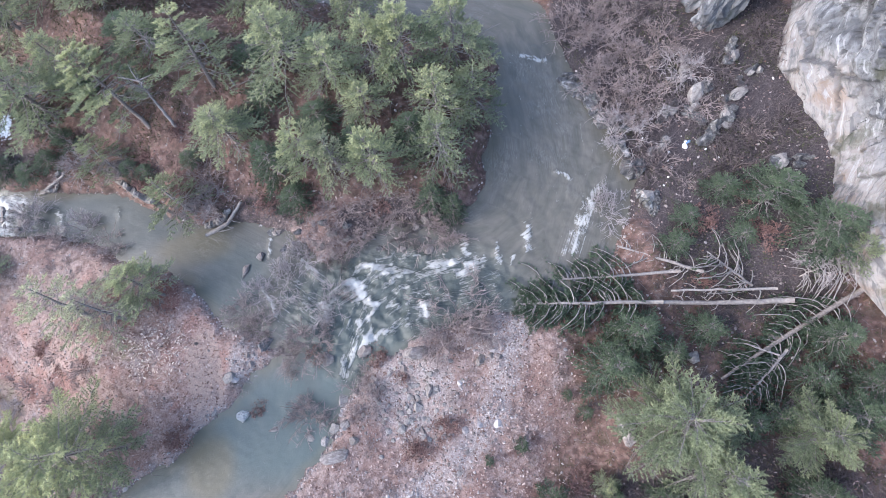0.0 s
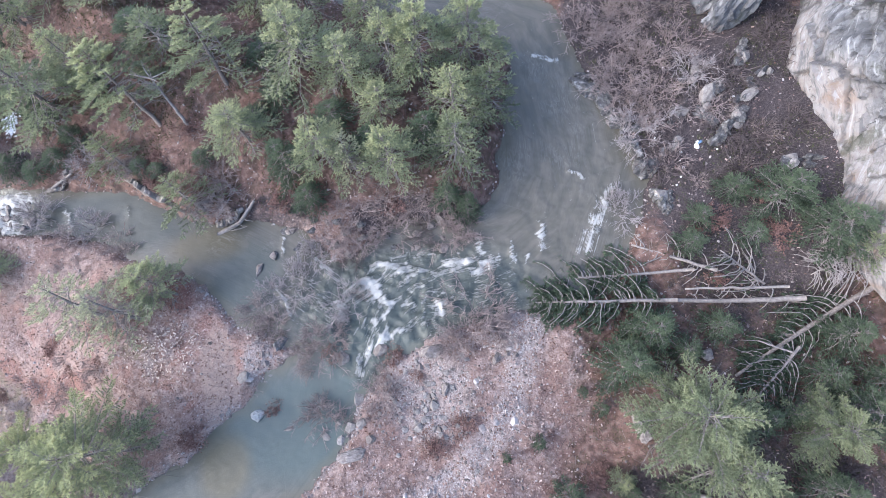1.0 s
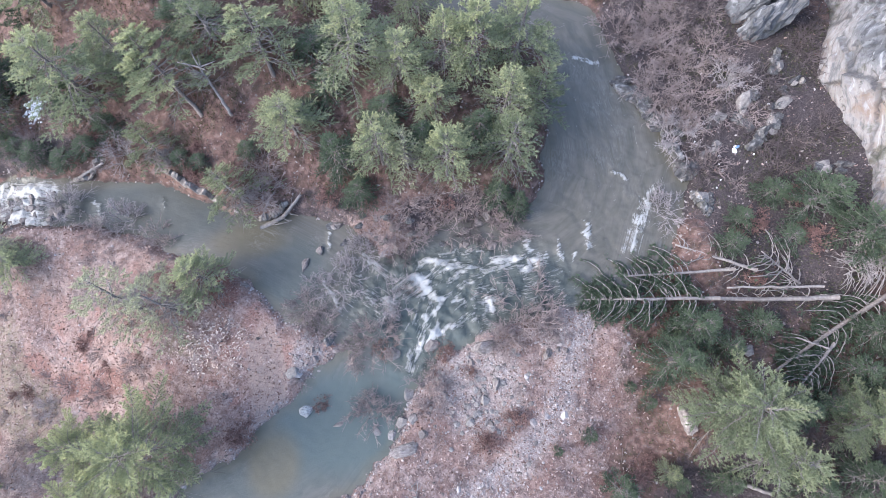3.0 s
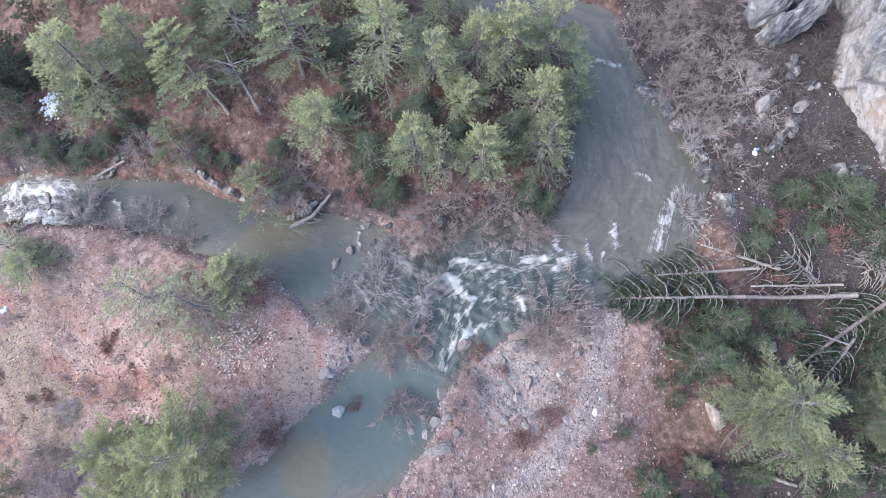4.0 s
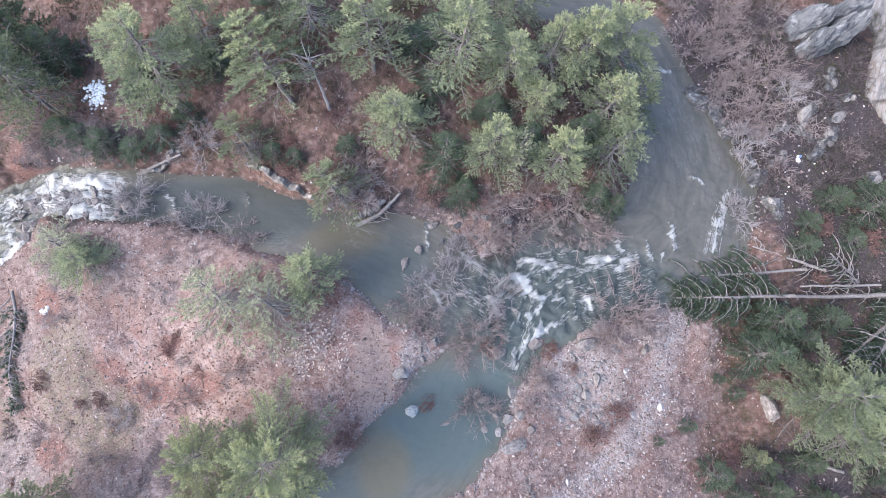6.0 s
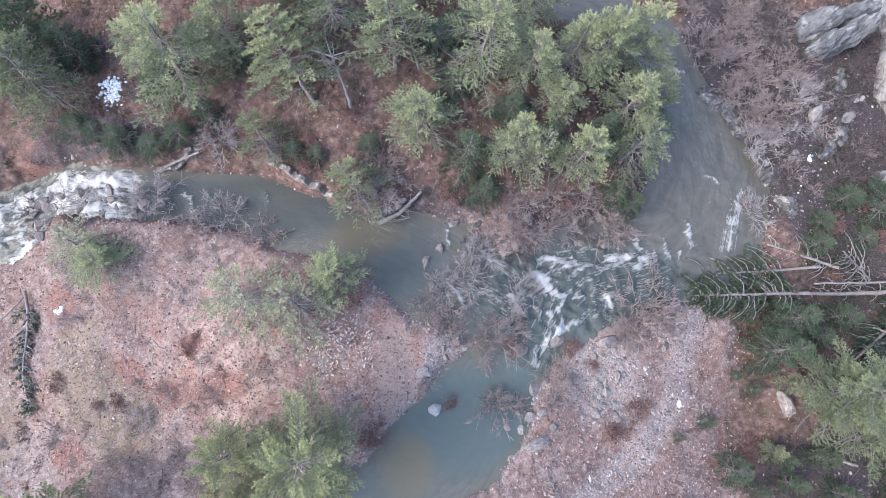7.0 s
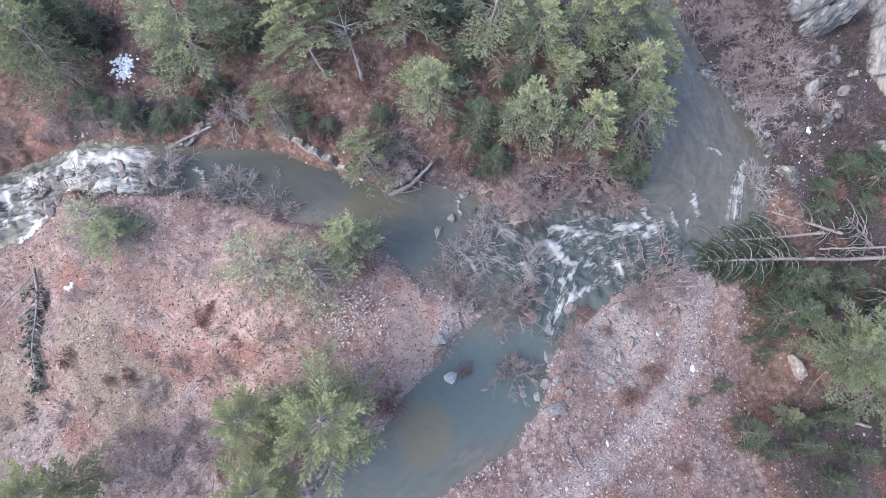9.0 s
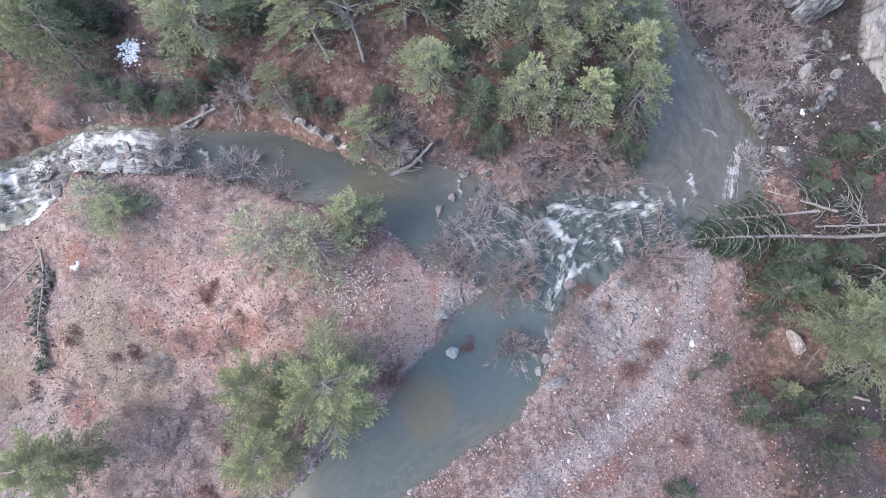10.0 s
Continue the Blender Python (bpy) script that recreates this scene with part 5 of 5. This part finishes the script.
def snow_patch(x, y, spread, count, seed):
    """Old snow broken into many small lumps lying close together."""
    rng = np.random.default_rng(seed)
    v, f = np.array(STONE_V), np.array(STONE_F)
    verts, faces = [], []
    for k in range(count):
        px, py = x + spread * rng.normal(0, 0.42), y + spread * rng.normal(0, 0.5)
        a, r = rng.uniform(0, 6.28), rng.uniform(0.06, 0.17)
        turn = np.array([[math.cos(a), -math.sin(a), 0], [math.sin(a), math.cos(a), 0], [0, 0, 0.7]])
        verts.append((v * r * rng.uniform(0.7, 1.3, 3)) @ turn.T + np.array([px - x, py - y, ground_at(px, py) - ground_at(x, y) + 0.03]))
        faces.append(f + k * len(v))
    ob = new("snow_patch", mesh_from("snow_patch", np.concatenate(verts), np.concatenate(faces), SNOW, True))
    ob.matrix_basis = pose(x, y, ground_at(x, y))
    return tagged(ob, "bright patch of broken old snow under the pines", "snow", kind="stuff")


snow_patch(-28.6, 24.7, 0.95, 150, 3)
for k, (x, y, r) in enumerate(((27.2, 17.6, .24), (27.35, 17.95, .16), (26.1, 17.3, .12), (26.0, 16.0, .13), (25.6, 15.2, .09), (25.2, 14.6, .08), (28.6, 17.2, .1), (29.3, 16.4, .07), (25.9, 16.6, .07), (24.4, 18.6, .08), (30.4, 21.2, .1), (25.9, 24.4, .09))):
    heap(x, y, r, "small white remnant of snow among the stones", 210 + k)
for k, (x, y, r) in enumerate(((-33.0, 9.1, .26), (-33.4, 9.25, .2), (-32.8, 9.4, .18))):
    heap(x, y, r, "small white stone on the meadow", 230 + k, "white_stone", "rock")


SCRAP = scatter_material("blue_plastic", (0.0, (0.16, 0.26, 0.42)), (1.0, (0.24, 0.36, 0.52)))
scrap = new("plastic_scrap", rock_mesh("plastic_scrap", 240, SCRAP, 20, 0.2, 1))
scrap.matrix_basis = pose(27.5, 17.9, ground_at(27.5, 17.9) + 0.06, 0, 0, 30) @ Matrix.Diagonal((0.25, 0.14, 0.08, 1))
tagged(scrap, "crumpled pale blue plastic scrap beside old snow", "litter")


# ---- what nobody could count: stones, leaves, twigs ----
def scatter(name, label, category, material, seed, count, want, template, faces, sizes, stretch=(1, 1, 1), lift=0.0, tilt=0.3, flat=True, box=(-40, 42, -15, 40)):
    """Copies of a small template strewn where want(x, y, sd) is high, in one mesh."""
    rng = np.random.default_rng(seed)
    x, y = rng.uniform(box[0], box[1], count), rng.uniform(box[2], box[3], count)
    sd = river(x, y)
    ok = rng.uniform(0, 1, count) < want(x, y, sd)
    x, y = x[ok], y[ok]
    z = height(x, y) + lift
    n = len(x)
    s = rng.uniform(*sizes, n) * rng.uniform(0.6, 1.0, n)
    a = rng.uniform(0, 2 * math.pi, n)
    t = np.asarray(template, float)[None] * s[:, None, None] * (np.asarray(stretch) * rng.uniform(0.7, 1.3, (n, 3)))[:, None]
    tx, ty = rng.normal(0, tilt, n)[:, None], rng.normal(0, tilt, n)[:, None]
    zz = t[..., 2] + tx * t[..., 0] + ty * t[..., 1]
    xx = t[..., 0] * np.cos(a)[:, None] - t[..., 1] * np.sin(a)[:, None]
    yy = t[..., 0] * np.sin(a)[:, None] + t[..., 1] * np.cos(a)[:, None]
    v = np.stack([xx + x[:, None], yy + y[:, None], zz + z[:, None]], -1).reshape(-1, 3)
    f = (np.asarray(faces)[None] + (np.arange(n) * len(template))[:, None, None]).reshape(-1, len(faces[0]))
    return tagged(new(name, mesh_from(name, v, f, material, flat)), label, category, kind="stuff")


LEAF_V = [(-1, -.4, 0), (1, -.5, .1), (1.1, .5, 0), (-.9, .5, .12)]
LEAF_F = [(0, 1, 2, 3)]
BLADE_V = [(-.04, 0, 0), (.04, 0, 0), (.25, 0, 1), (-.03, .03, 0), (0, -.04, 0), (-.3, .1, .8), (0, .04, 0), (.03, 0, 0), (.05, -.35, .9)]
BLADE_F = [(0, 1, 2), (3, 4, 5), (6, 7, 8)]
TWIG_V = [(-1, -.025, 0), (-1, .025, .02), (1, .015, .05), (1, -.015, .04)]

GREYS = scatter_material("loose_stones", (0.0, (0.125, 0.105, 0.098)), (0.5, (0.25, 0.215, 0.205)), (1.0, (0.44, 0.40, 0.385)))
LEAVES = scatter_material("dry_leaves", (0.0, (0.12, 0.07, 0.056)), (0.4, (0.24, 0.16, 0.138)), (0.8, (0.34, 0.255, 0.228)), (1.0, (0.46, 0.38, 0.35)))
STRAW = scatter_material("dry_grass", (0.0, (0.136, 0.102, 0.0816)), (0.5, (0.258, 0.211, 0.163)), (1.0, (0.34, 0.292, 0.231)))
STICKS = scatter_material("dead_twigs", (0.0, (0.055, 0.042, 0.040)), (0.6, (0.125, 0.102, 0.098)), (1.0, (0.25, 0.222, 0.215)))
UNDER = scatter_material("undergrowth", (0.0, (0.0238, 0.034, 0.015)), (0.6, (0.0612, 0.0748, 0.0272)), (1.0, (0.116, 0.129, 0.0476)))


def on_gravel(x, y, sd):
    c = covers(x, y, sd)
    return np.clip(c["gravel"] * 0.8 + 0.07 + 0.35 * smooth(0.9, 0.1, sd), 0, 1) * (sd > 0.0)


def on_litter(x, y, sd):
    c = covers(x, y, sd)
    return (sd > 0.1) * (0.35 + 0.65 * fbm(x * 0.5, y * 0.5, 2, 71)) * (1 - 0.88 * np.clip(c["forest"] + c["brush"] + 0.8 * c["heath"], 0, 1))


def on_brush(x, y, sd):
    c = covers(x, y, sd)
    return (sd > 0.3) * np.clip(0.25 + c["forest"] * 0.4 + c["brush"] * 0.6 - c["gravel"] * 0.4, 0, 1)


def in_forest(x, y, sd):
    c = covers(x, y, sd)
    mossy = blob(x, y, 24.6, 22.4, 1.5, 1.3) + blob(x, y, 23.7, 16.8, 1.2, 1.0) + blob(x, y, 32.5, 23.2, 1.2, 1.5) + 0.7 * blob(x, y, 28.5, 3, 7, 5.5) + 0.45 * blob(x, y, 23, -7.5, 7, 4) * smooth(0.42, 0.6, fbm(x * 0.5, y * 0.5, 3, 82))
    return (sd > 0.3) * np.clip(0.7 * mossy + c["forest"] * smooth(0.40, 0.56, fbm(x * 0.45, y * 0.45, 3, 80)) * 1.2, 0, 1)


scatter("gravel", "loose grey stones on the track and the river bars", "gravel", GREYS, 301, 90000, on_gravel, STONE_V, STONE_F, (.05, .16), (1, .8, .8))
scatter("cobbles", "larger grey cobbles along the banks", "gravel", GREYS, 302, 6000, lambda x, y, sd: on_gravel(x, y, sd) - 0.3, STONE_V, STONE_F, (.16, .38), (1, .8, .75))
scatter("leaf_litter", "dry pinkish-brown leaves over the ground", "leaves", LEAVES, 303, 190000, on_litter, LEAF_V, LEAF_F, (.04, .105), lift=0.03)
scatter("dry_grass", "tufts of dry straw-coloured grass", "grass", STRAW, 304, 30000, lambda x, y, sd: (sd > 0.3) * (0.6 - 0.45 * smooth(14, 20, x)), BLADE_V, BLADE_F, (.15, .4))
scatter("dead_twigs", "grey dead twigs strewn on the ground", "twigs", STICKS, 305, 90000, on_brush, TWIG_V, LEAF_F, (.12, .5), lift=0.06)
scatter("undergrowth", "low dark green undergrowth on the forest floor", "undergrowth", UNDER, 306, 170000, in_forest, BLADE_V, BLADE_F, (.15, .36), (1.6, 1.6, 1))
PALE = scatter_material("bleached_leaves", (0.0, (0.32, 0.24, 0.20)), (0.6, (0.52, 0.43, 0.37)), (1.0, (0.66, 0.59, 0.53)))
scatter("bleached_leaves", "large bleached leaves lying in a drift on the bank", "leaves", PALE, 307, 170000, lambda x, y, sd: (sd > 0.4) * 0.95 * blob(x, y, -12.3, 4.9, 2.6, 2.0), LEAF_V, LEAF_F, (.05, .105), lift=0.05)
